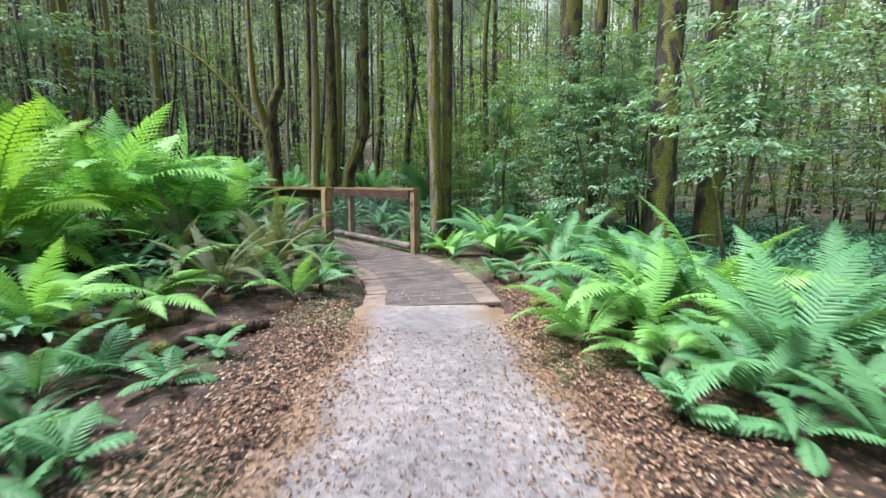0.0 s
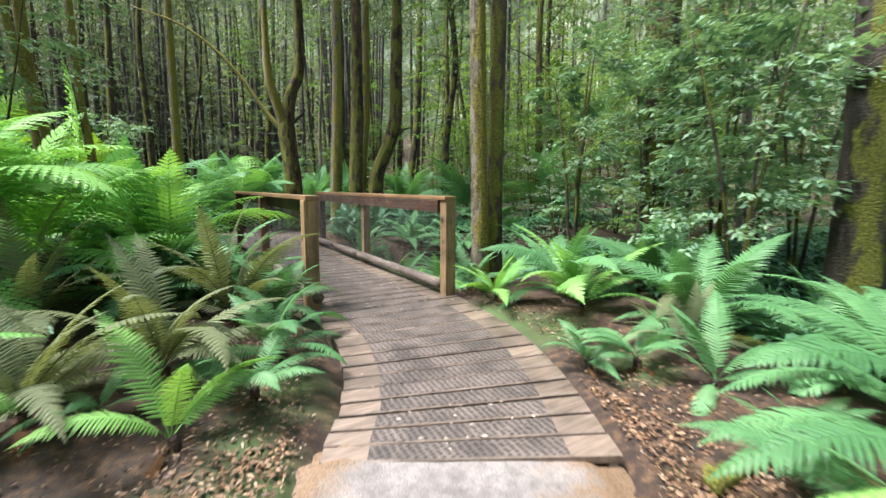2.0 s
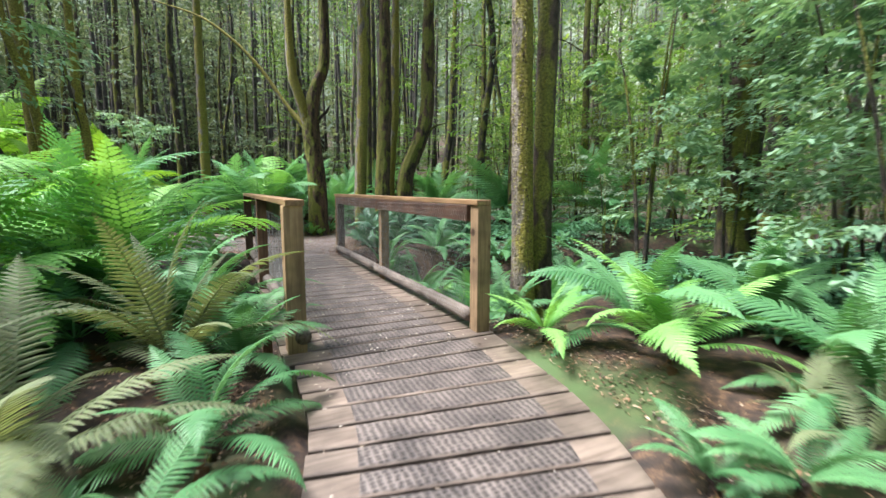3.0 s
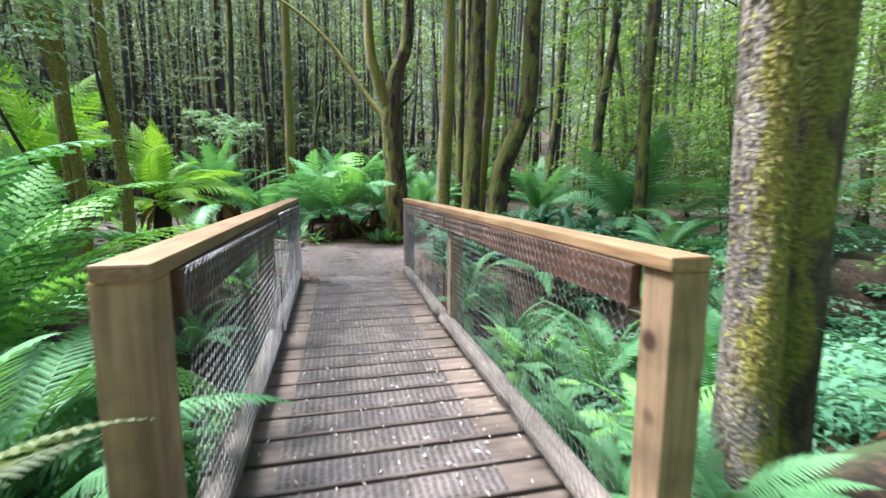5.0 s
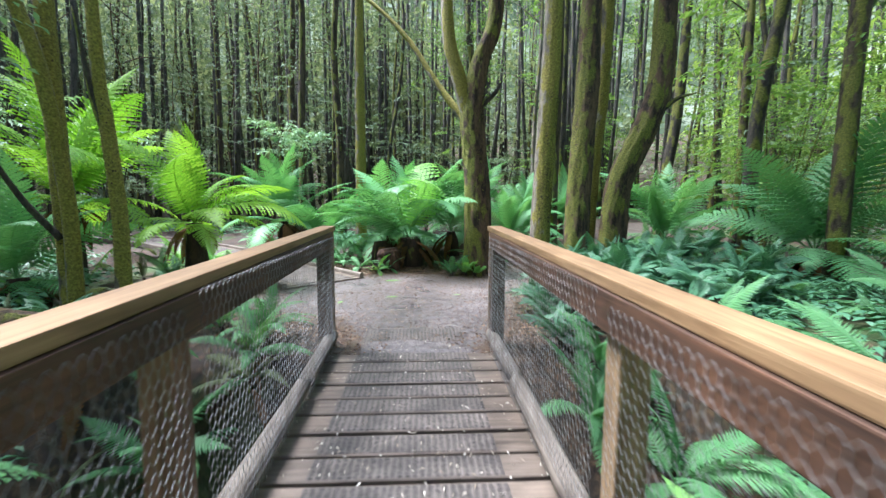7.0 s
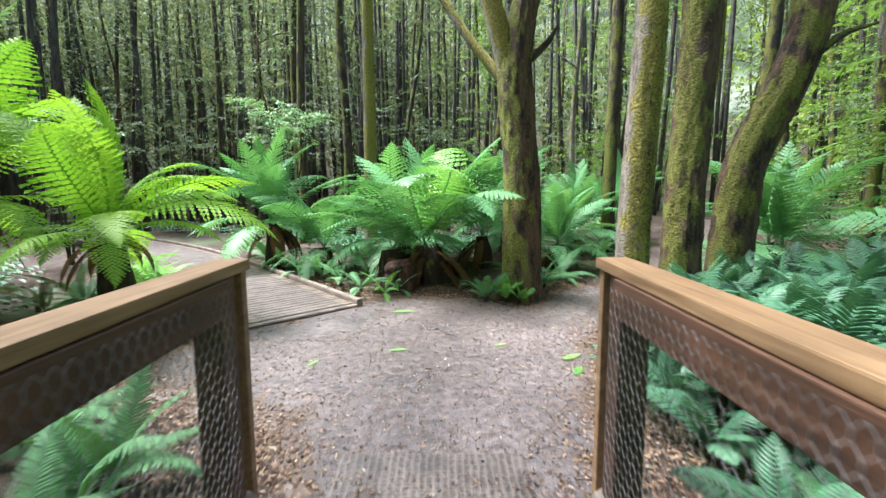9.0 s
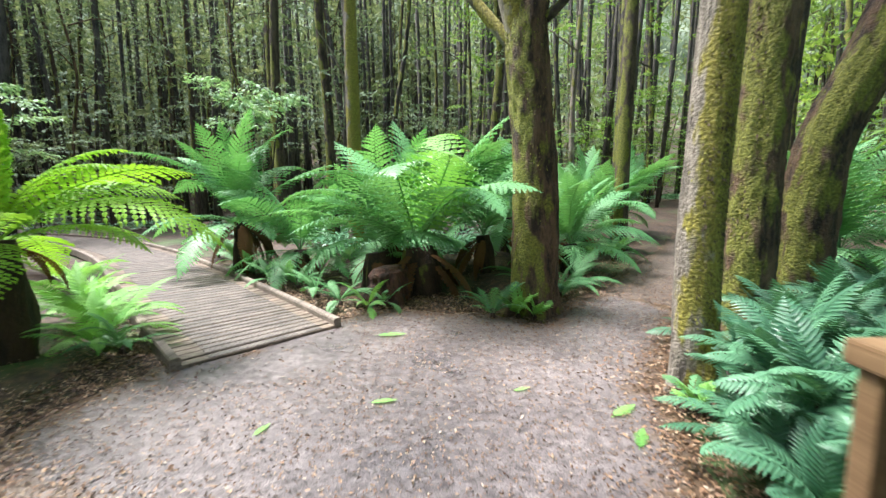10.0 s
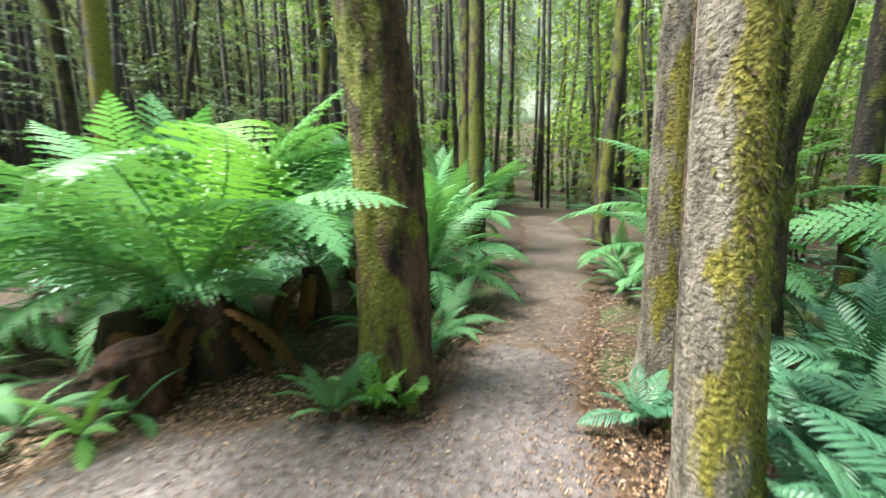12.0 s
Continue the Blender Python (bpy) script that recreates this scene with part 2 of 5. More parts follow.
BOARD_WOOD = wood_material("deck_timber", (0.115, 0.086, 0.068), (0.27, 0.215, 0.172), 0.42, 0.5, (1.0, 14, 14), 3.0)


def mat_material():
    m, nodes, links, bsdf = shader("anti_slip_mesh")
    tc = nodes.new("ShaderNodeTexCoord")
    mp = nodes.new("ShaderNodeMapping")
    mp.inputs["Scale"].default_value = (26, 44, 1)
    links.new(tc.outputs["Object"], mp.inputs["Vector"])
    v = nodes.new("ShaderNodeTexVoronoi")
    v.inputs["Randomness"].default_value = 0.25
    v.inputs["Scale"].default_value = 1.0
    links.new(mp.outputs["Vector"], v.inputs["Vector"])
    r = ramp_node(nodes, links, v.outputs["Distance"], [(0.15, (0.022, 0.018, 0.016)), (0.55, (0.15, 0.13, 0.12))])
    dirt = noise_node(nodes, links, 5.0, 6.0)
    dr = ramp_node(nodes, links, dirt.outputs["Fac"], [(0.35, (0.6, 0.58, 0.57)), (0.65, (1.25, 1.2, 1.15))])
    links.new(mix_node(nodes, links, 1.0, r.outputs["Color"], dr.outputs["Color"], "MULTIPLY"), bsdf.inputs["Base Color"])
    bsdf.inputs["Roughness"].default_value = 0.5
    bump_node(nodes, links, v.outputs["Distance"], 0.8, 0.006, bsdf)
    return m


MAT_MESH = mat_material()


def wire_material():
    m, nodes, links, bsdf = shader("galvanised_wire")
    n = noise_node(nodes, links, 9.0, 3.0)
    r = ramp_node(nodes, links, n.outputs["Fac"], [(0.35, (0.16, 0.155, 0.15)), (0.7, (0.42, 0.42, 0.42))])
    links.new(r.outputs["Color"], bsdf.inputs["Base Color"])
    bsdf.inputs["Metallic"].default_value, bsdf.inputs["Roughness"].default_value = 0.6, 0.45
    return m


WIRE = wire_material()


# ---- mesh helpers ----
def mesh_of(name, verts, faces, material, smooth=False):
    me = bpy.data.meshes.new(name)
    me.from_pydata([tuple(v) for v in verts], [], faces)
    me.materials.append(material)
    if smooth:
        me.polygons.foreach_set("use_smooth", [True] * len(me.polygons))
    me.update()
    return me


def quads_of(name, quads, material):
    """One mesh of loose four-cornered pieces, an array of n x 4 x 3."""
    quads = np.asarray(quads, dtype=np.float32)
    n = len(quads)
    me = bpy.data.meshes.new(name)
    me.vertices.add(n * 4)
    me.vertices.foreach_set("co", quads.reshape(-1))
    me.loops.add(n * 4)
    me.loops.foreach_set("vertex_index", np.arange(n * 4, dtype=np.int32))
    me.polygons.add(n)
    me.polygons.foreach_set("loop_start", np.arange(0, n * 4, 4, dtype=np.int32))
    me.materials.append(material)
    me.update(calc_edges=True)
    return me


def part_of(name, me, parent=None, label="", m=None):
    ob = new(name, me)
    if parent is not None:
        ob.parent = parent
    if m is not None:
        ob.matrix_basis = m
    return tagged(ob, label) if label else ob


def part(name, bm, material, parent, label=""):
    me = bpy.data.meshes.new(name)
    bm.to_mesh(me)
    bm.free()
    me.materials.append(material)
    return part_of(name, me, parent, label)


def box_bm(size, at=(0, 0, 0), bevel=0.006, turn=None):
    bm = bmesh.new()
    bmesh.ops.create_cube(bm, size=1.0)
    bmesh.ops.scale(bm, vec=size, verts=bm.verts)
    if bevel:
        bmesh.ops.bevel(bm, geom=bm.edges[:], offset=bevel, segments=2, affect="EDGES", profile=0.6)
    if turn is not None:
        bmesh.ops.transform(bm, matrix=turn, verts=bm.verts)
    bmesh.ops.translate(bm, vec=at, verts=bm.verts)
    return bm


def thing(name, x, y, z, label, category, group="", kind=""):
    ob = new(name)
    ob.location = (x, y, z)
    ob.empty_display_size = 0.1
    return tagged(ob, label, category, group, kind)


def spline(points, n):
    """n + 1 points along a smooth curve through the points (any dimension)."""
    p = np.array([points[0], *points, points[-1]], float)
    p[0], p[-1] = 2 * p[1] - p[2], 2 * p[-2] - p[-3]
    out = []
    k = len(points) - 1
    for i in range(n + 1):
        u = i / n * k
        j = min(int(u), k - 1)
        t = u - j
        a, b, c, d = p[j:j + 4]
        out.append(0.5 * (2 * b + (c - a) * t + (2 * a - 5 * b + 4 * c - d) * t * t + (3 * b - a - 3 * c + d) * t ** 3))
    return np.array(out)


def tube(points, radii, rows=24, sides=14, rough=0.0, flare=0.0, seed=0.0):
    """Verts and faces of a tapered limb through the points."""
    line = spline([(*p, r) for p, r in zip(points, radii)], rows)
    verts, faces = [], []
    for i, (x, y, z, r) in enumerate(line):
        a, b = line[max(i - 1, 0)][:3], line[min(i + 1, rows)][:3]
        d = Vector(b - a).normalized()
        side = d.cross(Vector((0, 1, 0.01))).normalized()
        up = side.cross(d)
        r = max(r, 0.003)
        if flare:
            r *= 1 + flare * math.exp(-(z - line[0][2]) / 0.22)
        for k in range(sides):
            w = 2 * math.pi * k / sides
            rr = r
            if rough:
                rr *= 1 + rough * (noise.noise((math.cos(w) * 2.2 + seed, math.sin(w) * 2.2, z * 1.3)) + 0.6 * noise.noise((math.cos(w) * 6 + seed, math.sin(w) * 6, z * 4)) + ((0.9 * abs(noise.noise((math.cos(w) * 7 + seed, math.sin(w) * 7, z * 2.6))) + 0.7 * noise.noise((math.cos(w) * 15, math.sin(w) * 15 + seed, z * 9))) if sides > 30 else 0))
                if flare:
                    rr *= 1 + 0.25 * math.exp(-(z - line[0][2]) / 0.18) * math.sin(4 * w + seed)
            verts.append(Vector((x, y, z)) + side * (math.cos(w) * rr) + up * (math.sin(w) * rr))
    for i in range(rows):
        for k in range(sides):
            q = (k + 1) % sides
            faces.append((i * sides + k, i * sides + q, (i + 1) * sides + q, (i + 1) * sides + k))
    faces.append(tuple(range(sides))[::-1])
    faces.append(tuple(rows * sides + k for k in range(sides)))
    return verts, faces


def leaves(rng, centres, length, width, droop=0.2, spread=0.3):
    """Folded lance-shaped leaves at the centres, as n x 4 x 3."""
    n = len(centres)
    az = rng.uniform(0, 2 * np.pi, n)
    el = rng.normal(-droop, spread, n)
    d = np.stack([np.cos(az) * np.cos(el), np.sin(az) * np.cos(el), np.sin(el)], 1)
    s = np.stack([-np.sin(az), np.cos(az), np.zeros(n)], 1)
    roll = rng.normal(0, 0.5, n)
    up = np.cross(d, s)
    s = s * np.cos(roll)[:, None] + up * np.sin(roll)[:, None]
    up = np.cross(d, s)
    ln = (length * rng.uniform(0.6, 1.25, n))[:, None]
    wd = (width * rng.uniform(0.7, 1.2, n))[:, None]
    base = np.asarray(centres) - d * ln * 0.5
    tip = np.asarray(centres) + d * ln * 0.5 - np.array([0, 0, 1]) * ln * 0.1
    mid = base + d * ln * 0.42
    return np.stack([base, mid + s * wd * 0.5 + up * wd * 0.15, tip, mid - s * wd * 0.5 + up * wd * 0.15], 1)


def sprays(rng, starts, ends, per, length, width):
    """Flat leafy twigs: leaves set to either side of each twig, as n x 4 x 3."""
    starts, ends = np.asarray(starts), np.asarray(ends)
    k = len(starts)
    t = np.tile((np.arange(per) + 0.6) / per, k)
    b, e = np.repeat(starts, per, 0), np.repeat(ends, per, 0)
    n = len(b)
    run = e - b
    base = b + run * t[:, None] + rng.normal(0, 0.012, (n, 3)) - np.array([0, 0, 0.12]) * (t ** 2)[:, None] * np.linalg.norm(run, axis=1)[:, None]
    az = np.arctan2(run[:, 1], run[:, 0]) + np.where(np.arange(n) % 2, 1, -1) * rng.uniform(0.45, 1.15, n)
    el = rng.normal(-0.22, 0.28, n)
    d = np.stack([np.cos(az) * np.cos(el), np.sin(az) * np.cos(el), np.sin(el)], 1)
    s = np.stack([-np.sin(az), np.cos(az), rng.normal(0, 0.35, n)], 1)
    ln, wd = (length * rng.uniform(0.6, 1.2, n))[:, None], (width * rng.uniform(0.75, 1.2, n))[:, None]
    mid = base + d * ln * 0.45
    up = np.array([0, 0, 1.0])
    return np.stack([base, mid + s * wd * 0.5 + up * wd * 0.12, base + d * ln - up * ln * 0.1, mid - s * wd * 0.5 + up * wd * 0.12], 1)


# ---- ground ----
APPROACH = [(-2.6, -3.4, 1.0), (-0.9, -1.2, 1.0), (0.3, 0.5, 0.98), (1.5, 2.0, 0.90), (2.55, 3.62, 0.80)]
JUNCTION = [[(3.38, 11.75, 0.78), (3.45, 12.9, 1.2), (3.5, 14.0, 1.5), (3.4, 15.0, 1.35)],
            [(3.2, 13.6, 1.3), (1.6, 13.9, 0.9)],
            [(2.9, 15.2, 1.1), (2.95, 15.4, 1.05)],
            [(2.5, 14.9, 0.95), (1.75, 14.5, 0.8)],
            [(2.5, 15.35, 0.7), (1.9, 15.2, 0.55)],
            [(4.0, 14.5, 1.1), (4.95, 15.3, 0.72), (5.6, 16.2, 0.7), (6.5, 17.2, 0.72), (8.6, 19.6, 0.75), (11.0, 22.8, 0.8), (13.5, 27.0, 0.8)]]


def path_gap(x, y, lines):
    """How far (x, y) lies outside the trodden ways; arrays welcome."""
    best = np.full(np.shape(x), 99.0)
    for line in lines:
        for (ax, ay, ar), (bx, by, br) in zip(line, line[1:]):
            dx, dy = bx - ax, by - ay
            t = np.clip(((x - ax) * dx + (y - ay) * dy) / (dx * dx + dy * dy), 0, 1)
            best = np.minimum(best, np.hypot(x - ax - t * dx, y - ay - t * dy) - (ar + t * (br - ar)))
    return best


def step(a, b, v):
    t = np.clip((v - a) / (b - a), 0, 1)
    return t * t * (3 - 2 * t)


DECK_LINE = [[(2.7, 3.8, 0.8), (3.3, 5.0, 0.8), (3.38, 6.4, 0.8)]]
SPUR_L = [(1.20, 14.60), (-0.17, 16.15), (-1.95, 18.25), (-4.4, 21.0), (-7.6, 23.6), (-11.5, 25.6)]
SPUR_R = [(2.33, 15.75), (1.10, 17.25), (-0.65, 19.3), (-3.2, 22.1), (-6.7, 25.0), (-11.0, 27.2)]
SPUR_LINE = [[((a[0] + b[0]) / 2, (a[1] + b[1]) / 2, 0.8) for a, b in zip(SPUR_L, SPUR_R)]]
WAYS = [APPROACH, *JUNCTION, *DECK_LINE, *SPUR_LINE]


def height(x, y):
    """The lie of the land."""
    x, y = np.asarray(x, float), np.asarray(y, float)
    z = 0.17 * step(3.2, 6.4, y) + 0.11 * step(8, 12.5, y)
    z = z + 0.05 * np.clip(y - 15.5, 0, 30) * step(2.5, 7.0, x)
    away = path_gap(x, y, WAYS)
    late = 1.1 * step(2.45, 1.7, x)
    gully = step(6.6, 7.9, y - late) * (1 - step(10.6, 11.7, y + 0.12 * np.abs(x - 3.4)))
    z = z - (0.85 + 0.6 * step(3.4, 1.8, x)) * gully
    bank = step(0.1, 1.8, away)
    z = z + bank * (0.16 * np.sin(0.9 * x + 1.3) * np.cos(0.8 * y + 0.5) + 0.07 * np.sin(2.7 * x + 0.4 * y) * np.sin(2.3 * y) + 0.05)
    z = z + 0.30 * step(1.2, -1.5, x) * step(3.0, 6.0, y) * (1 - step(8, 11, y)) * bank
    z = z + 0.02 * step(0, 0.3, away)
    z = z + 15.0 * step(26, 100, np.hypot(x - 4, y - 8))
    return z


def hz(x, y):
    return float(height(x, y))


def axis_steps(lo, hi, far):
    """Close steps where the camera walks and ever wider ones out to the horizon."""
    core = np.arange(lo, hi, 0.12)
    out, d = [], 0.2
    while sum(out) < far:
        out.append(d)
        d *= 1.22
    c = np.cumsum(out)
    return np.concatenate([(lo - c)[::-1], core, core[-1] + c])


gx, gy = axis_steps(-5, 12, 2500), axis_steps(-3, 24, 2500)
GX, GY = np.meshgrid(gx, gy)
lump = np.array([noise.noise((x * 1.7, y * 1.7, 0)) * 0.05 + noise.noise((x * 6, y * 6, 3)) * 0.018 if abs(x) < 40 and abs(y) < 60 else 0.0 for x, y in zip(GX.ravel(), GY.ravel())]).reshape(GX.shape)
near_way = path_gap(GX, GY, WAYS)
GZ = height(GX, GY) + lump * step(0.0, 0.5, near_way) - 0.03 * (near_way < 0.05) - 0.05 * (path_gap(GX, GY, DECK_LINE + SPUR_LINE) < 0)
cols = len(gx)
ground = new("ground", mesh_of("ground", np.stack([GX, GY, GZ], -1).reshape(-1, 3),
             [(j * cols + i, j * cols + i + 1, (j + 1) * cols + i + 1, (j + 1) * cols + i) for j in range(len(gy) - 1) for i in range(cols - 1)], SOIL, True))
tagged(ground, "brown forest floor of damp soil and leaf litter", "ground", kind="structure")


def trodden(name, lines, x0, x1, y0, y1, label, material=GRAVEL, lift=0.012, d=0.06):
    """A gravel way with a ragged edge, laid on the ground."""
    xs, ys = np.arange(x0, x1, d), np.arange(y0, y1, d)
    X, Y = np.meshgrid(xs, ys)
    gap = path_gap(X, Y, lines)
    wob = np.array([noise.noise((x * 1.3, y * 1.3, 7)) * 0.18 + noise.noise((x * 5, y * 5, 2)) * 0.12 + noise.noise((x * 13, y * 13, 4)) * 0.08 if g < 0.6 else 0 for x, y, g in zip(X.ravel(), Y.ravel(), gap.ravel())]).reshape(X.shape)
    gap = gap + wob
    gap = np.maximum(gap, -path_gap(X, Y, [[(1.26, 15.75, 0.5), *SPUR_LINE[0][1:]]]))
    fine = np.array([noise.noise((x * 2.2, y * 2.2, 11)) * 0.008 + noise.noise((x * 9, y * 9, 5)) * 0.003 if g < 0.2 else 0 for x, y, g in zip(X.ravel(), Y.ravel(), gap.ravel())]).reshape(X.shape)
    Z = height(X, Y) + lift - 0.085 * step(-0.12, 0.10, gap) + fine
    keep = gap < 0.12
    index = -np.ones(X.shape, int)
    index[keep] = np.arange(keep.sum())
    faces = []
    for j in range(len(ys) - 1):
        for i in range(len(xs) - 1):
            f = (index[j, i], index[j, i + 1], index[j + 1, i + 1], index[j + 1, i])
            if min(f) >= 0:
                faces.append(tuple(int(v) for v in f))
    me = mesh_of(name, np.stack([X, Y, Z], -1)[keep], faces, material, True)
    rim = me.attributes.new("rim", "FLOAT", "POINT")
    rim.data.foreach_set("value", step(-0.5, 0.2, gap[keep]).astype(np.float32))
    return tagged(new(name, me), label, "path", kind="structure")


trodden("gravel_path", [APPROACH], -4, 4.2, -4.5, 5.0, "grey gravel footpath strewn with fallen leaves")
trodden("gravel_path", JUNCTION[:5] + [JUNCTION[5][:3]], -0.5, 8.5, 10.8, 18, "damp grey gravel clearing beyond the bridge", GRAVEL_BROWN)
trodden("forest_trail", [[(5.75, 16.35, 0.7), *JUNCTION[5][3:]]], 4.5, 15.5, 15.2, 29, "brown earthen trail into the forest, canopy shade painted in", SHADED_TRAIL_SOIL, 0.0)


# ---- boardwalks ----
def board_between(name, a0, a1, b0, b1, z0, z1, thick, material, parent):
    """A plank whose near edge runs from a0 to b0 and far edge from a1 to b1."""
    z0a = z0
    c = 0.006
    verts = []
    for dz, ins in ((0.0, c), (-c, 0.0), (-thick, 0.0)):
        for (x, y), z in ((a0, z0a), (b0, z0a), (b1, z1), (a1, z1)):
            mx, my = (a0[0] + a1[0] + b0[0] + b1[0]) / 4, (a0[1] + a1[1] + b0[1] + b1[1]) / 4
            f = ins / max(math.hypot(a1[0] - a0[0], a1[1] - a0[1]), 0.05)
            u, v = ((a1, b1) if (x, y) in (a0, b0) else (a0, b0))
            o = u if (x, y) in (a0, a1) else v
            verts.append((x + (o[0] - x) * f, y + (o[1] - y) * f, z + dz))
    faces = [(0, 1, 2, 3), (8, 11, 10, 9)]
    for k in range(2):
        for i in range(4):
            j = (i + 1) % 4
            faces.append((k * 4 + j, k * 4 + i, k * 4 + 4 + i, k * 4 + 4 + j))
    return part_of(name, mesh_of(name, verts, faces, material), parent)


def lerp2(a, b, t):
    return (a[0] + (b[0] - a[0]) * t, a[1] + (b[1] - a[1]) * t)


def planked(owner, left, right, zs, count, gap, mat_from, mat_to, rng):
    """Planks from side to side, each with its strip of anti-slip mesh."""
    L, R, Z = spline(left, count), spline(right, count), spline([(z,) for z in zs], count)
    for i in range(count):
        a0, a1, b0, b1 = tuple(L[i]), tuple(L[i + 1]), tuple(R[i]), tuple(R[i + 1])
        g = gap / max(math.hypot(a1[0] - a0[0], a1[1] - a0[1]), 0.01)
        h = gap / max(math.hypot(b1[0] - b0[0], b1[1] - b0[1]), 0.01)
        a1, b1 = lerp2(a0, a1, 1 - g), lerp2(b0, b1, 1 - h)
        e = rng.uniform(-0.012, 0.012)
        w = math.hypot(b0[0] - a0[0], b0[1] - a0[1])
        a0, a1 = lerp2(a0, b0, e / w), lerp2(a1, b1, e / w)
        dz = rng.uniform(-0.003, 0.003)
        z0, z1 = float(Z[i][0]) + dz, float(Z[i + 1][0]) + dz + rng.uniform(-0.002, 0.002)
        board_between("board", a0, a1, b0, b1, z0, z1, 0.045, BOARD_WOOD, owner)
        f0, f1 = mat_from / w, 1 - mat_to / w
        board_between("anti_slip_strip", lerp2(lerp2(a0, b0, f0), lerp2(a1, b1, f0), 0.06), lerp2(lerp2(a0, b0, f0), lerp2(a1, b1, f0), 0.94),
                      lerp2(lerp2(a0, b0, f1), lerp2(a1, b1, f1), 0.06), lerp2(lerp2(a0, b0, f1), lerp2(a1, b1, f1), 0.94), z0 + 0.005, z1 + 0.005, 0.004, MAT_MESH, owner)


def beam(name, points, w, h, material, parent, rows=20, wobble=0.0):
    """A squared timber that follows the points (its top line)."""
    line = spline(points, rows)
    verts, faces = [], []
    prof = [(-0.5, -1), (-0.5, -0.12), (-0.38, 0), (0.38, 0), (0.5, -0.12), (0.5, -1)]
    for i, p in enumerate(line):
        d = Vector(line[min(i + 1, rows)] - line[max(i - 1, 0)]).normalized()
        s = d.cross(Vector((0, 0, 1))).normalized()
        q = noise.noise((i * 0.6, points[0][0], 1)) * wobble
        for u, v in prof:
            verts.append(Vector(p) + s * (u * w * (1 + 3 * q) + q * w) + Vector((0, 0, v * h + q * h)))
    k = len(prof)
    for i in range(rows):
        for j in range(k):
            faces.append((i * k + j, i * k + (j + 1) % k, (i + 1) * k + (j + 1) % k, (i + 1) * k + j))
    faces += [tuple(range(k))[::-1], tuple(rows * k + j for j in range(k))]
    return part_of(name, mesh_of(name, verts, faces, material), parent)


rng = np.random.default_rng(5)
DECK_Z0, DECK_Z1 = 0.215, 0.275
approach_deck = thing("boardwalk", 0, 0, 0, "curved timber boardwalk with grey anti-slip strips", "boardwalk", kind="structure")
planked(approach_deck, [(2.02, 4.18), (2.30, 4.66), (2.50, 5.35), (2.55, 6.28)], [(3.385, 3.44), (3.78, 4.24), (4.06, 5.10), (4.21, 6.28)], [0.045, 0.11, 0.17, DECK_Z0], 13, 0.026, 0.24, 0.27, rng)
beam("bearer", [(2.06, 4.20, 0.0), (2.34, 4.66, 0.06), (2.54, 5.35, 0.12), (2.59, 6.28, 0.165)], 0.05, 0.16, LOG_WOOD, approach_deck)
beam("bearer", [(3.35, 3.46, 0.0), (3.74, 4.24, 0.06), (4.02, 5.10, 0.12), (4.17, 6.28, 0.165)], 0.05, 0.16, LOG_WOOD, approach_deck)
bridge_deck = thing("footbridge_deck", 0, 0, 0, "weathered plank footbridge deck with anti-slip mesh", "footbridge", kind="structure")
planked(bridge_deck, [(2.50, 6.285), (2.50, 9.0), (2.50, 11.88)], [(4.22, 6.285), (4.22, 9.0), (4.22, 11.88)], [DECK_Z0, 0.245, DECK_Z1], 24, 0.034, 0.33, 0.36, rng)
for bx in (2.62, 3.36, 4.10):
    beam("bearer", [(bx, 6.3, DECK_Z0 - 0.05), (bx, 9, 0.195), (bx, 11.86, DECK_Z1 - 0.05)], 0.1, 0.22, LOG_WOOD, bridge_deck)
board_between("end_mat", (2.84, 11.89), (2.84, 12.3), (3.86, 11.89), (3.86, 12.3), DECK_Z1 + 0.012, hz(3.35, 12.3) + 0.03, 0.012, MAT_MESH, bridge_deck)

spur = thing("boardwalk", 0, 0, 0, "low timber boardwalk with kerbs winding into the ferns", "boardwalk", kind="structure")
planked(spur, SPUR_L, SPUR_R, [0.325, 0.33, 0.34, 0.35, 0.37, 0.39], 74, 0.024, 0.3, 0.22, rng)
beam("kerb", [(x, y, z) for (x, y), z in zip([lerp2(a, b, 0.02) for a, b in zip(SPUR_L, SPUR_R)], (0.395, 0.40, 0.41, 0.42, 0.44, 0.46))], 0.085, 0.15, LOG_WOOD, spur, 60)
beam("kerb", [(x, y, z) for (x, y), z in zip([lerp2(a, b, 0.98) for a, b in zip(SPUR_L, SPUR_R)], (0.395, 0.40, 0.41, 0.42, 0.44, 0.46))], 0.085, 0.15, LOG_WOOD, spur, 60)


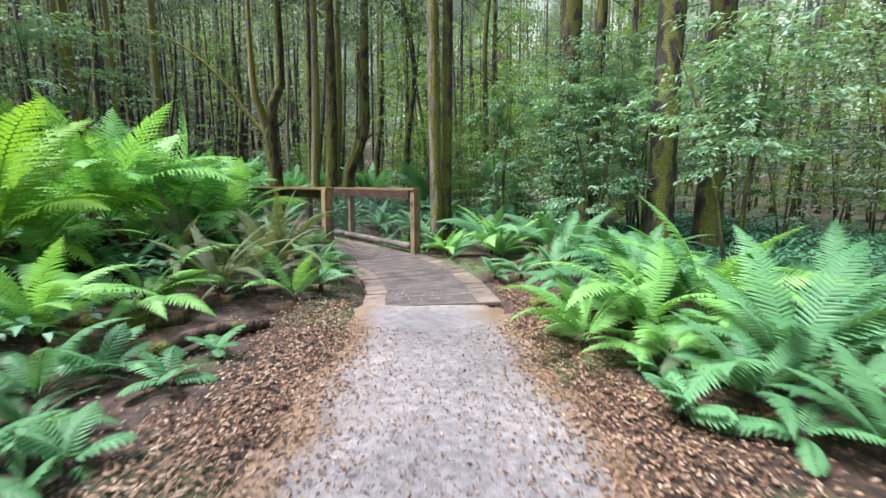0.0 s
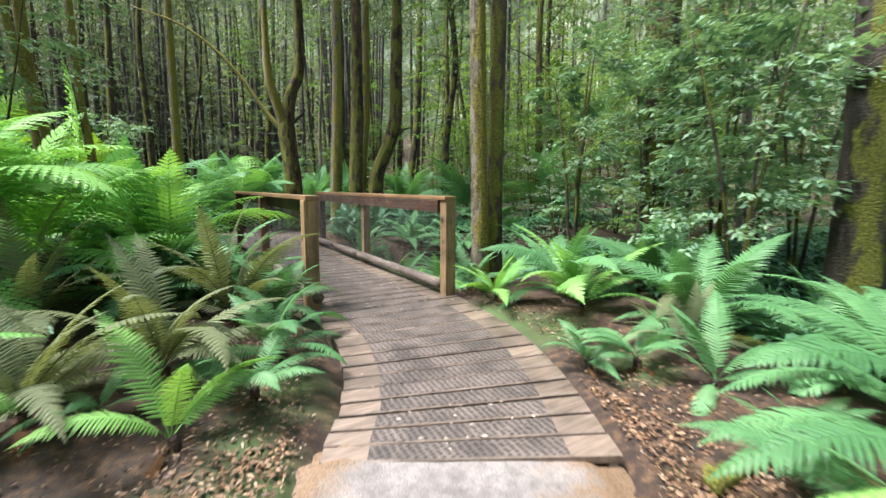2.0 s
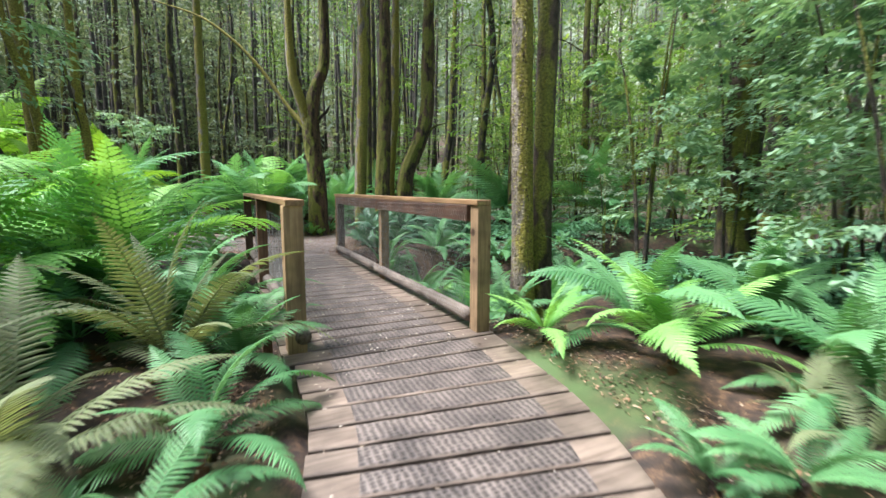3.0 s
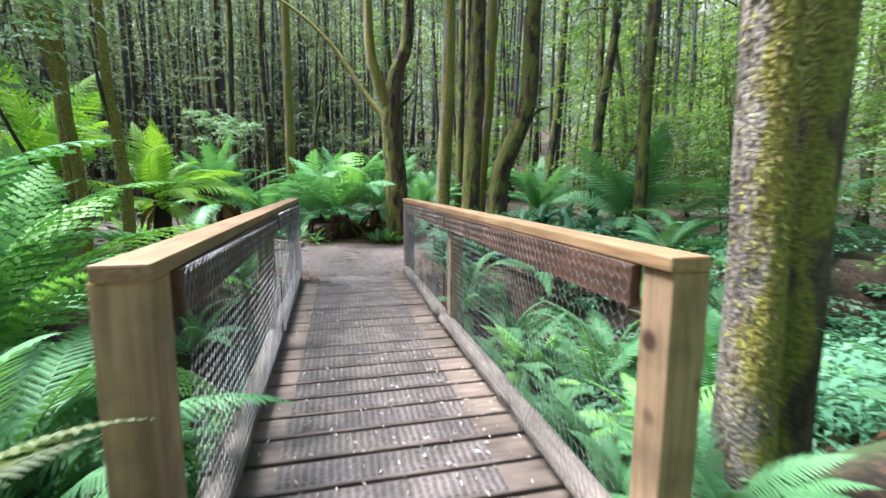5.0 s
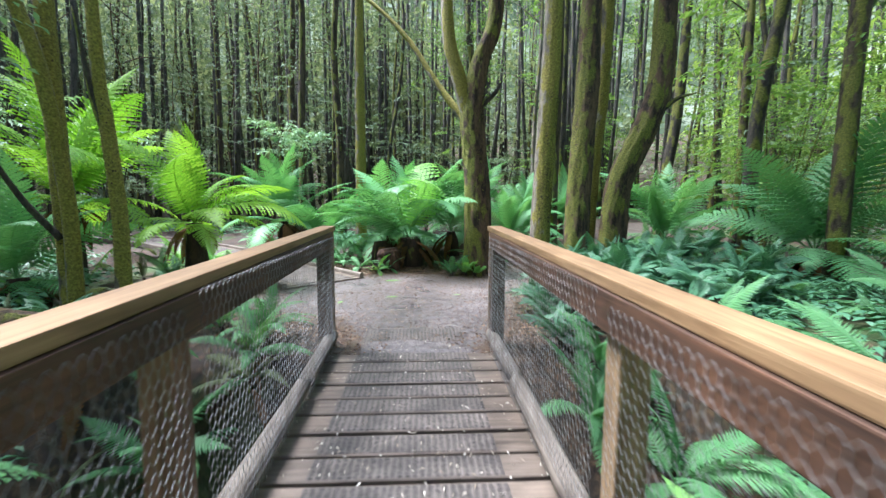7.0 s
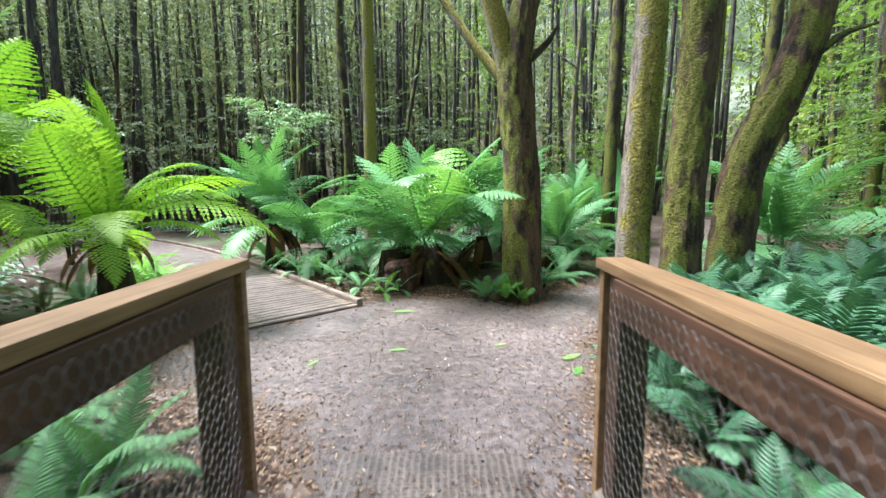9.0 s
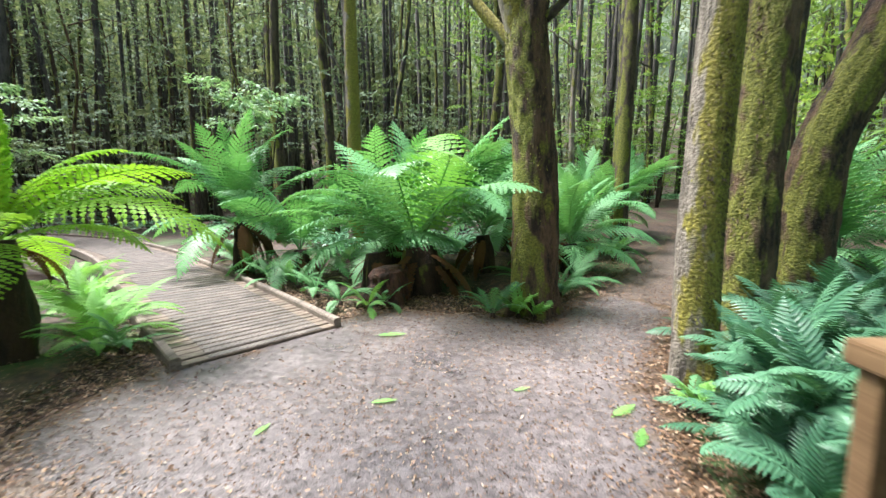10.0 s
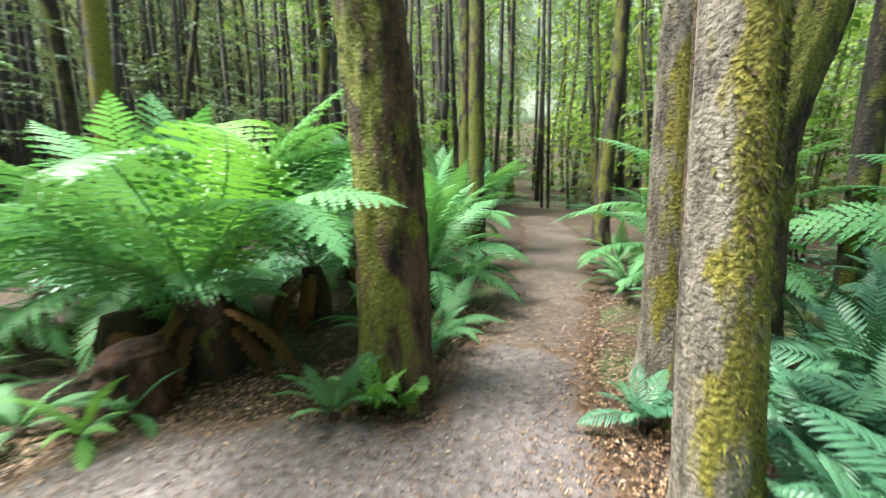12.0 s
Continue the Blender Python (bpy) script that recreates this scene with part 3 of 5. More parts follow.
def wire_panel(y0, y1, zb, zt, x):
    """Chicken wire: six-sided cells of twisted wire between two posts."""
    verts, faces = [], []
    pitch, cell, r = 0.023, 0.042, 0.0011
    cols_n = int((y1 - y0) / pitch)
    pitch = (y1 - y0) / cols_n
    rows_n = int((zt - zb) / cell)

    def rod(p, q):
        k = len(verts)
        for c in (p, q):
            verts.extend([(x + r, c[0] - r, c[1]), (x - r, c[0] - r, c[1]), (x, c[0] + r, c[1])])
        faces.extend([(k, k + 1, k + 4, k + 3), (k + 1, k + 2, k + 5, k + 4), (k + 2, k, k + 3, k + 5)])

    for i in range(cols_n):
        for j in range(rows_n):
            s = 1 if (i + j) % 2 else -1
            z0 = zb + j * (zt - zb) / rows_n
            z1 = zb + (j + 0.45) * (zt - zb) / rows_n
            z2 = zb + (j + 1) * (zt - zb) / rows_n
            ya, yb = y0 + (i + 0.5) * pitch + s * pitch * 0.48, y0 + (i + 0.5) * pitch - s * pitch * 0.48
            rod((ya, z0), (ya, z1))
            rod((ya, z1), (yb, z2))
    return mesh_of("wire_netting", verts, faces, WIRE)


def handrail(x, inner, y0, label, turn=0.0):
    """One side of the bridge: posts, cap, side board, kerb log and netting. inner: +1 where the deck lies towards +x."""
    rail = thing("handrail", x, 6.3, DECK_Z0, label, "handrail", "bridge handrails")
    rail.rotation_euler.z = turn

    def top(y):
        return 1.362 + (1.458 - 1.362) * (y - 6.3) / 5.55

    def put(name, bm, material, tag=""):
        bmesh.ops.translate(bm, vec=(-x, -6.3, -DECK_Z0), verts=bm.verts)
        return part(name, bm, material, rail, tag)

    slope = Matrix.Rotation(math.atan2(0.096, 5.55), 4, "X")
    out = -inner
    for y, material, wide in ((y0, POST_WOOD, 0.141 if inner > 0 else 0.131), (9.05, RED_WOOD if inner > 0 else POST_WOOD, 0.115), (11.72, SIDE_WOOD, 0.12)):
        crest = top(y) - 0.046
        h = crest + 0.75
        put("post", box_bm((wide, wide, h), (x + (-0.012 if inner > 0 and wide > 0.13 else out * 0.014), y, crest - h / 2), 0.008), material, "pale squared timber post" if wide > 0.13 else "")
    c0 = y0 - (0.09 if inner > 0 else 0.075)
    put("rail_cap", box_bm((0.138, 11.89 - c0, 0.046), (x, (11.89 + c0) / 2, top((11.89 + c0) / 2) - 0.023), 0.007, slope), CAP_WOOD, "honey-coloured timber rail cap")
    b0 = y0 + 0.08
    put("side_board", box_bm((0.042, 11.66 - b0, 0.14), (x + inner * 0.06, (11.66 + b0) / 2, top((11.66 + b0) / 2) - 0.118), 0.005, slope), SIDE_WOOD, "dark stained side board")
    put("end_board", box_bm((0.11, 0.045, 1.2), (x, 11.85, top(11.85) - 0.646), 0.005), CAP_WOOD)
    verts, faces = tube([(0, 0.2, 0.118), (0.01, 1.4, 0.13), (-0.01, 2.9, 0.15), (0.005, 4.2, 0.163), (0, 5.5, 0.175)], [0.062, 0.058, 0.062, 0.057, 0.06], 40, 10, 0.06, 0, x)
    part_of("kerb_log", mesh_of("kerb_log", [(v[0] + inner * 0.03, v[1], v[2]) for v in verts], faces, LOG_WOOD, True), rail, "grey weathered log along the deck")
    for w0, w1 in ((y0 + 0.08, 9.0), (9.1, 11.66)):
        me = wire_panel(w0, w1, (DECK_Z0 + DECK_Z1) / 2 + 0.06, top((w0 + w1) / 2) - 0.06, x + inner * 0.088)
        ob = part_of("wire_netting", me, rail, "galvanised chicken wire netting")
        ob.matrix_basis = Matrix.Translation((-x, -6.3, -DECK_Z0))
    return rail


handrail(2.632, 1, 6.575, "timber handrail with cap, posts and chicken wire", 0.0205)
handrail(4.13, -1, 6.40, "timber handrail with cap, posts and chicken wire", -0.0035)


# ---- trees ----
def tufts(rng, points, radii, n, low=0.0, high=9.0, side=None):
    """Flakes of moss standing off a trunk."""
    line = spline([(*p, r) for p, r in zip(points, radii)], 60)
    line = np.array([l for l in line if low <= l[2] <= high])
    k = rng.integers(0, len(line) - 1, n)
    f = rng.random(n)[:, None]
    c = line[k] * (1 - f) + line[k + 1] * f
    az = rng.uniform(0, 2 * np.pi, n) if side is None else rng.normal(side, 0.75, n)
    nrm = np.stack([np.cos(az), np.sin(az), np.zeros(n)], 1)
    tan = np.stack([-np.sin(az), np.cos(az), np.zeros(n)], 1)
    size = (0.006 + 0.017 * rng.random(n) ** 2)[:, None]
    p = c[:, :3] + nrm * c[:, 3:] * 0.985
    tip = p + nrm * size * rng.uniform(0.3, 1.0, (n, 1)) + np.stack([rng.normal(0, 0.3, n), rng.normal(0, 0.3, n), rng.normal(-0.6, 0.5, n)], 1) * size
    up = np.array([0, 0, 1.0])
    return np.stack([p + up * size * 0.7, p + tan * size * 0.5, tip, p - tan * size * 0.5], 1)


def crown_leaves(rng, clumps, per, size, length, width):
    c = []
    for x, y, z, s in clumps:
        k = int(per * s)
        c.append(rng.normal(0, 1, (k, 3)) * np.array([0.45, 0.45, 0.28]) * size * s + np.array([x, y, z]))
    return leaves(rng, np.concatenate(c), length, width, 0.3, 0.45)


def tree(name, base, trunk, radii, material, label, limbs=(), moss=0, moss_top=4.5, crown=None, leaf=CROWN_LEAF, sides=22, rows=46, side=None, seed=1.0):
    """A tree with a tapered trunk, limbs and a crown of many leaves; places are relative to its base."""
    z = hz(*base) - 0.06
    root = thing(name, base[0], base[1], z, label, "tree")
    if moss > 1400:
        sides, rows = 56, 190
    v, f = tube(trunk, radii, rows, sides, 0.055 if material is BARK_GOLD else 0.09, 0.35, seed)
    part_of("trunk", mesh_of("trunk", v, f, material, True), root)
    for pts, rad, mat_l in limbs:
        v, f = tube(pts, rad, 22, 10, 0.10, 0, seed)
        part_of("limb", mesh_of("limb", v, f, mat_l, True), root)
    r = np.random.default_rng(int(seed * 100))
    if moss:
        tagged(part_of("moss", quads_of("moss", tufts(r, trunk, radii, moss, 0.05, moss_top, side), MOSS_TUFT), root, "shaggy yellow-green moss"), kind="stuff")
    if crown:
        part_of("crown", quads_of("crown", crown_leaves(r, crown, 170, 1.3, 0.20, 0.08), leaf), root)
    return root


def high_crown(rng, x, y, low, high, spread, n):
    return [(x + rng.normal(0, spread), y + rng.normal(0, spread), rng.uniform(low, high), rng.uniform(0.6, 1.3)) for _ in range(n)]


rng = np.random.default_rng(11)
tree("tree", (4.53, 16.22), [(0, 0, 0), (0.02, 0, 1.2), (-0.05, 0, 2.4), (-0.12, 0, 3.3), (0.05, -0.02, 4.2), (0.3, -0.1, 5.0), (0.3, -0.1, 7), (0.2, 0, 11)],
     [0.27, 0.25, 0.235, 0.225, 0.16, 0.14, 0.12, 0.06], BARK_MOSSY, "large forked tree with mossy flaking bark beside the trail",
     [([(-0.08, 0, 2.9), (-0.4, -0.04, 3.9), (-0.6, 0, 4.9), (-0.62, 0.1, 8)], [0.17, 0.14, 0.12, 0.05], BARK_GOLD),
      ([(-0.2, 0, 3.0), (-0.75, 0.25, 3.75), (-1.5, 0.55, 4.9), (-2.6, 0.95, 5.9), (-3.9, 1.5, 6.4)], [0.085, 0.065, 0.05, 0.034, 0.018], BARK_GOLD),
      ([(0.08, -0.05, 3.35), (0.3, -0.12, 3.55), (0.42, -0.15, 3.75)], [0.06, 0.04, 0.015], BARK_DARK)],
     moss=8000, moss_top=3.6, crown=high_crown(rng, 0, 0, 8, 14, 1.6, 16), seed=1.7)
tree("tree", (5.28, 14.2), [(0, 0, 0), (-0.03, 0, 1.0), (0.02, 0.02, 2.2), (0.1, 0.05, 4), (0.15, 0.1, 8)], [0.155, 0.145, 0.14, 0.13, 0.08], BARK_GOLD,
     "slender tree with golden moss on pale bark", moss=11000, moss_top=3.2, crown=high_crown(rng, 0.1, 0, 7, 12, 1.4, 12), side=-0.8, seed=2.3)
tree("tree", (6.05, 14.75), [(0, 0, 0), (-0.03, 0, 1.0), (0.04, 0.05, 2.4), (0.12, 0.1, 4), (0.2, 0.2, 9)], [0.21, 0.195, 0.185, 0.17, 0.09], BARK_MOSSY,
     "mossy tree with reddish bark", moss=4200, moss_top=4.5, crown=high_crown(rng, 0.3, 0, 7, 13, 1.5, 12), side=3.2, seed=3.1)
tree("tree", (6.78, 15.1), [(0, 0, 0), (0.02, 0, 0.9), (0.12, 0, 1.8), (0.5, -0.05, 2.7), (0.72, -0.05, 3.5), (0.78, 0, 5), (0.9, 0, 10)], [0.24, 0.22, 0.21, 0.2, 0.19, 0.17, 0.09], BARK_MOSSY,
     "leaning mossy tree with a bent trunk", [([(0.55, -0.05, 2.75), (0.9, -0.2, 3.1), (1.2, -0.3, 3.2)], [0.06, 0.035, 0.01], BARK_DARK)],
     moss=3500, moss_top=4.5, crown=high_crown(rng, 0.8, 0, 7, 13, 1.5, 12), side=2.9, seed=4.4)
tree("tree", (4.84, 6.72), [(0, 0, 0), (-0.02, 0, 1.2), (-0.05, 0.02, 2.6), (-0.06, 0.05, 5), (0, 0.1, 10)], [0.115, 0.102, 0.098, 0.09, 0.06], BARK_GOLD,
     "straight tree with yellow moss beside the bridge", moss=3500, moss_top=4.5, crown=high_crown(rng, 0, 0, 8, 13, 1.4, 10), side=-2.4, seed=5.2)
tree("tree", (5.08, 6.74), [(0, 0, 0), (0, 0, 1.5), (0.02, 0, 4), (0.05, 0, 11)], [0.11, 0.1, 0.095, 0.05], BARK_BROWN, "slim brown tree close to a mossy one", crown=high_crown(rng, 0, 0, 8, 13, 1.2, 8), seed=6.1)
tree("tree", (6.45, 15.45), [(0, 0, 0), (0.0, 0, 1.0), (0.1, 0.05, 2.4), (0.25, 0.1, 4), (0.4, 0.2, 9)], [0.17, 0.155, 0.145, 0.13, 0.07], BARK_GOLD,
     "tree with thick golden moss beside the trail", moss=5000, moss_top=3.8, crown=high_crown(rng, 0.3, 0, 7, 13, 1.5, 9), seed=18.1)
tree("tree", (-0.55, 12.7), [(0, 0, 0), (-0.03, 0, 1.5), (-0.1, 0.05, 3.2), (-0.16, 0.1, 5), (-0.2, 0.1, 10)], [0.115, 0.10, 0.095, 0.085, 0.05], BARK_GOLD,
     "twin-stemmed mossy tree above the gully", [([(0.1, -0.1, 0), (0.12, -0.12, 1.4), (0.0, -0.2, 2.8), (-0.25, -0.3, 4.2), (-0.35, -0.3, 8)], [0.085, 0.075, 0.07, 0.06, 0.03], BARK_GOLD),
      ([(0.0, -0.1, 1.0), (-0.25, -0.3, 1.5), (-0.5, -0.5, 2.3), (-0.6, -0.7, 3.3)], [0.04, 0.03, 0.02, 0.008], BARK_DARK)],
     moss=1200, crown=high_crown(rng, -0.3, 0, 7, 12, 1.4, 10), seed=7.7)
tree("tree", (0.16, 12.45), [(0, 0, 0), (0.03, 0, 1.2), (-0.04, 0, 2.3), (-0.1, 0, 3.2), (-0.16, 0, 8)], [0.085, 0.075, 0.07, 0.06, 0.03], BARK_GOLD,
     "thin crooked mossy tree above the gully", [([(0, 0, 2.0), (-0.12, -0.05, 2.5), (-0.22, -0.1, 3.4)], [0.04, 0.03, 0.015], BARK_DARK)], moss=700, crown=high_crown(rng, 0, 0, 7, 11, 1.0, 6), seed=8.3)
tree("tree", (1.50, 21.7), [(0, 0, 0), (0.02, 0, 2), (0.02, 0, 4.5), (0.05, 0, 12)], [0.18, 0.165, 0.155, 0.08], BARK_GOLD, "yellow mossy trunk behind the tree ferns",
     [([(-0.1, 0, 3.9), (-0.4, -0.2, 4.6), (-0.75, -0.4, 5.1)], [0.03, 0.02, 0.008], BARK_PALE)], crown=high_crown(rng, 0, 0, 8, 14, 1.5, 10), seed=9.9)
tree("tree", (9.4, 7.3), [(0, 0, 0), (0, 0, 2), (0.05, 0, 6), (0.1, 0, 14)], [0.30, 0.26, 0.24, 0.14], BARK_BROWN, "stout reddish-brown tree among shrubs", crown=high_crown(rng, 0, 0, 8, 14, 1.8, 10), seed=10.4)
tree("tree", (10.3, 7.4), [(0, 0, 0), (0.2, 0, 2), (0.5, 0, 6), (0.7, 0, 12)], [0.2, 0.18, 0.15, 0.1], BARK_DARK, "dark leaning tree among shrubs", crown=high_crown(rng, 0.5, 0, 7, 12, 1.6, 8), seed=11.4)
tree("tree", (7.3, 3.7), [(0, 0, 0), (0, 0, 2), (0.03, 0, 6), (0.06, 0, 13)], [0.24, 0.21, 0.19, 0.12], BARK_DARK, "thick dark tree behind the ferns", crown=high_crown(rng, 0, 0, 8, 13, 1.8, 10), seed=12.6)
tree("tree", (8.9, 3.6), [(0, 0, 0), (0.05, 0, 2), (0.03, 0, 6), (0.06, 0, 13)], [0.26, 0.22, 0.2, 0.12], BARK_BROWN, "brown tree behind dark undergrowth", crown=high_crown(rng, 0, 0, 8, 13, 1.8, 10), seed=13.6)
tree("tree", (7.2, 20.0), [(0, 0, 0), (0, 0, 2), (0.05, 0, 5), (0.1, 0, 12)], [0.15, 0.135, 0.13, 0.07], BARK_BROWN, "straight brown tree beside the trail", crown=high_crown(rng, 0, 0, 8, 13, 1.4, 8), seed=14.2)
tree("tree", (8.1, 22.3), [(0, 0, 0), (0, 0, 2), (0.05, 0, 5), (0.1, 0, 12)], [0.17, 0.15, 0.14, 0.07], BARK_DARK, "dark tree beside the trail", crown=high_crown(rng, 0, 0, 8, 13, 1.4, 8), seed=15.2)
tree("tree", (10.9, 21.0), [(0, 0, 0), (0.15, 0, 2), (0.5, 0, 5), (0.7, 0, 12)], [0.2, 0.17, 0.15, 0.07], BARK_DARK, "dark leaning tree at the trail's bend", crown=high_crown(rng, 0.5, 0, 8, 13, 1.4, 8), seed=16.2)
tree("tree", (-3.3, 13.8), [(0, 0, 0), (0.03, 0, 2), (0.05, 0, 6), (0.06, 0, 13)], [0.30, 0.26, 0.24, 0.14], BARK_PALE, "stout pale tree behind tree ferns", crown=high_crown(rng, 0, 0, 8, 13, 1.8, 10), seed=17.2)


def forest_kind(seed, tall, radius, bend, material, low):
    """A slender forest tree, built once and then copied."""
    r = np.random.default_rng(seed)
    root = thing("tree", 0, 0, 0, "tall slender forest tree with dark bark" if material is BARK_DARK else "tall slender forest tree with mossy brown bark", "tree", "forest trees")
    pts = [(0, 0, -0.2)] + [(r.normal(0, bend) * k / 5, r.normal(0, bend) * k / 5, tall * k / 5) for k in range(1, 6)]
    v, f = tube(pts, [0.8 * radius * (1.15 - 0.17 * k) for k in range(6)], 20, 9, 0.08, 0.25, seed)
    part_of("trunk", mesh_of("trunk", v, f, material, True), root)
    clumps = []
    for k in range(4):
        z = r.uniform(low, tall * 0.8)
        a, ln = r.uniform(0, 6.28), r.uniform(0.8, 2.2)
        p0 = (pts[2][0] * z / tall, pts[2][1] * z / tall, z)
        p1 = (math.cos(a) * ln * 0.5, math.sin(a) * ln * 0.5, z + 0.5)
        p2 = (math.cos(a) * ln, math.sin(a) * ln, z + 0.6)
        v, f = tube([p0, p1, p2], [0.03, 0.02, 0.006], 8, 5)
        part_of("limb", mesh_of("limb", v, f, material, True), root)
        clumps.append((*p2, r.uniform(0.5, 0.9)))
    clumps += [(r.normal(0, 0.9), r.normal(0, 0.9), r.uniform(tall * 0.5, tall * 1.02), r.uniform(0.6, 1.2)) for _ in range(11)]
    a, z, ln = r.uniform(0, 6.28, 46), r.uniform(low * 0.45, tall * 0.62, 46), r.uniform(0.7, 1.7, 46)
    rim = np.stack([np.cos(a) * ln, np.sin(a) * ln, z + r.normal(0.1, 0.3, 46)], 1)
    twigs = sprays(r, rim * np.array([0.25, 0.25, 1.0]), rim, 15, 0.17, 0.07)
    part_of("crown", quads_of("crown", np.concatenate([crown_leaves(r, clumps, 100, 1.25, 0.17, 0.065), twigs]), CROWN_LEAF if seed % 3 else LIME_LEAF), root)
    return root


KINDS = [forest_kind(21, 14, 0.12, 0.3, BARK_DARK, 4), forest_kind(22, 17, 0.16, 0.25, BARK_BROWN, 7), forest_kind(23, 14, 0.09, 0.5, BARK_DARK, 6),
         forest_kind(24, 16, 0.13, 0.3, BARK_MOSSY, 3.5), forest_kind(25, 18, 0.20, 0.2, BARK_BROWN, 6), forest_kind(26, 13, 0.08, 0.4, BARK_MOSSY, 3), forest_kind(27, 15, 0.11, 0.35, BARK_PALE, 4)]
CLEAR = [(0, 0, 3.2), (4.2, 15, 3.6), (3.4, 9, 4.0), (2.5, 18, 3.4), (6.5, 15.5, 2.0), (3, 4, 3.2), (9, 5, 2.6), (1.5, 12, 2.4), (-3, 4.5, 4.0), (-5, 8, 3.4)]
rng = np.random.default_rng(33)
spots = []
while len(spots) < 170:
    x, y = rng.uniform(-26, 34), rng.uniform(-7, 46)
    if float(path_gap(x, y, WAYS)) < 1.0 or any(math.hypot(x - cx, y - cy) < cr for cx, cy, cr in CLEAR):
        continue
    left = x < 0.25 * y - 2
    if not left and y > 2 and rng.random() < 0.35:
        continue
    if y < 4 and rng.random() < 0.6:
        continue
    if any(math.hypot(x - a, y - b) < (0.9 if left else 1.3) for a, b in spots):
        continue
    spots.append((x, y))
used = set()
for x, y in spots:
    k = int(rng.choice([0, 3, 6])) if x > 5 and rng.random() < 0.65 else int(rng.choice([1, 2, 4, 5]))
    m = Matrix.Translation((x, y, hz(x, y))) @ Matrix.Rotation(rng.uniform(0, 6.28), 4, "Z") @ Matrix.Diagonal((*([rng.uniform(0.8, 1.25)] * 2), rng.uniform(0.85, 1.2), 1))
    if k in used:
        copy_thing(KINDS[k], m)
    else:
        used.add(k)
        KINDS[k].matrix_basis = m

# the woods far off, past what one could count
rng = np.random.default_rng(44)
verts, faces, foliage, lime = [], [], [], []
for i in range(640):
    a, d = rng.uniform(-1.3, 2.6), rng.uniform(24, 62)
    if i >= 420:
        a = rng.uniform(-1.1, 0.35)
    x, y = 3 + math.sin(a) * d, 6 + math.cos(a) * d
    z = hz(x, y)
    lean = rng.normal(0, 0.4, 2)
    v, f = tube([(x, y, z), (x + lean[0], y + lean[1], z + 9), (x + 1.5 * lean[0], y + 1.5 * lean[1], z + 20)], [rng.uniform(0.06, 0.22), 0.10, 0.05], 3, 5)
    k = len(verts)
    verts += v
    faces += [tuple(k + q for q in face) for face in f]
    for _ in range(0 if d < 33 else (9 if i < 420 else 5)):
        c = np.array([x, y, z + rng.uniform(0.3, 15)]) + rng.normal(0, 1.3, 3)
        # low leaves in this sector take the colour with sunlight painted in
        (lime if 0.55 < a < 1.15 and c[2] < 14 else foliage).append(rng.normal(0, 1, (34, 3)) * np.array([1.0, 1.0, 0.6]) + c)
tagged(new("far_trunks", mesh_of("far_trunks", verts, faces, BARK_FAR, True)), "many distant grey-brown tree trunks", "forest", kind="stuff")
tagged(new("far_foliage", quads_of("far_foliage", leaves(rng, np.concatenate(foliage), 0.52, 0.26, 0.3, 0.5), HAZED_FAR_LEAF)), "distant green forest foliage with pale haze painted in", "foliage", kind="stuff")
tagged(new("far_foliage", quads_of("far_foliage", leaves(rng, np.concatenate(lime), 0.55, 0.28, 0.3, 0.5), FAR_SUNLIT_LIME)), "distant lime-green forest foliage with sunlight painted in", "foliage", kind="stuff")


# added ring behind the last trees, with pale haze painted into its colour
def glowing_backdrop_material():
    m, nodes, links, bsdf = shader("glowing_backdrop")
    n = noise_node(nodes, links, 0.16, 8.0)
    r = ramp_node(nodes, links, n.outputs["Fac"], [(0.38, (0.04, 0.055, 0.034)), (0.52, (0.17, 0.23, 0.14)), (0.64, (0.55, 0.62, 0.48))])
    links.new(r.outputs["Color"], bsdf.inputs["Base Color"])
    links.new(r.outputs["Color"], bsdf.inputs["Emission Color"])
    # weak glow of its own, so gaps between trees read as mid-tone
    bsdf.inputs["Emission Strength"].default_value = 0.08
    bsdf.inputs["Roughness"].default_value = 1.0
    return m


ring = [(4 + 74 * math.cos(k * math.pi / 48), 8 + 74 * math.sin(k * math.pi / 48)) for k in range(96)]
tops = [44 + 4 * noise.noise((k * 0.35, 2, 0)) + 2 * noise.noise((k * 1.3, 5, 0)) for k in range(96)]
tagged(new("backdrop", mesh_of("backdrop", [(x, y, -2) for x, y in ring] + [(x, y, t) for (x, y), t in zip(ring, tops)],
           [(k, (k + 1) % 96, 96 + (k + 1) % 96, 96 + k) for k in range(96)], glowing_backdrop_material(), True)), "added glowing backdrop painted as hazy grey-green forest distance", "backdrop", kind="structure")

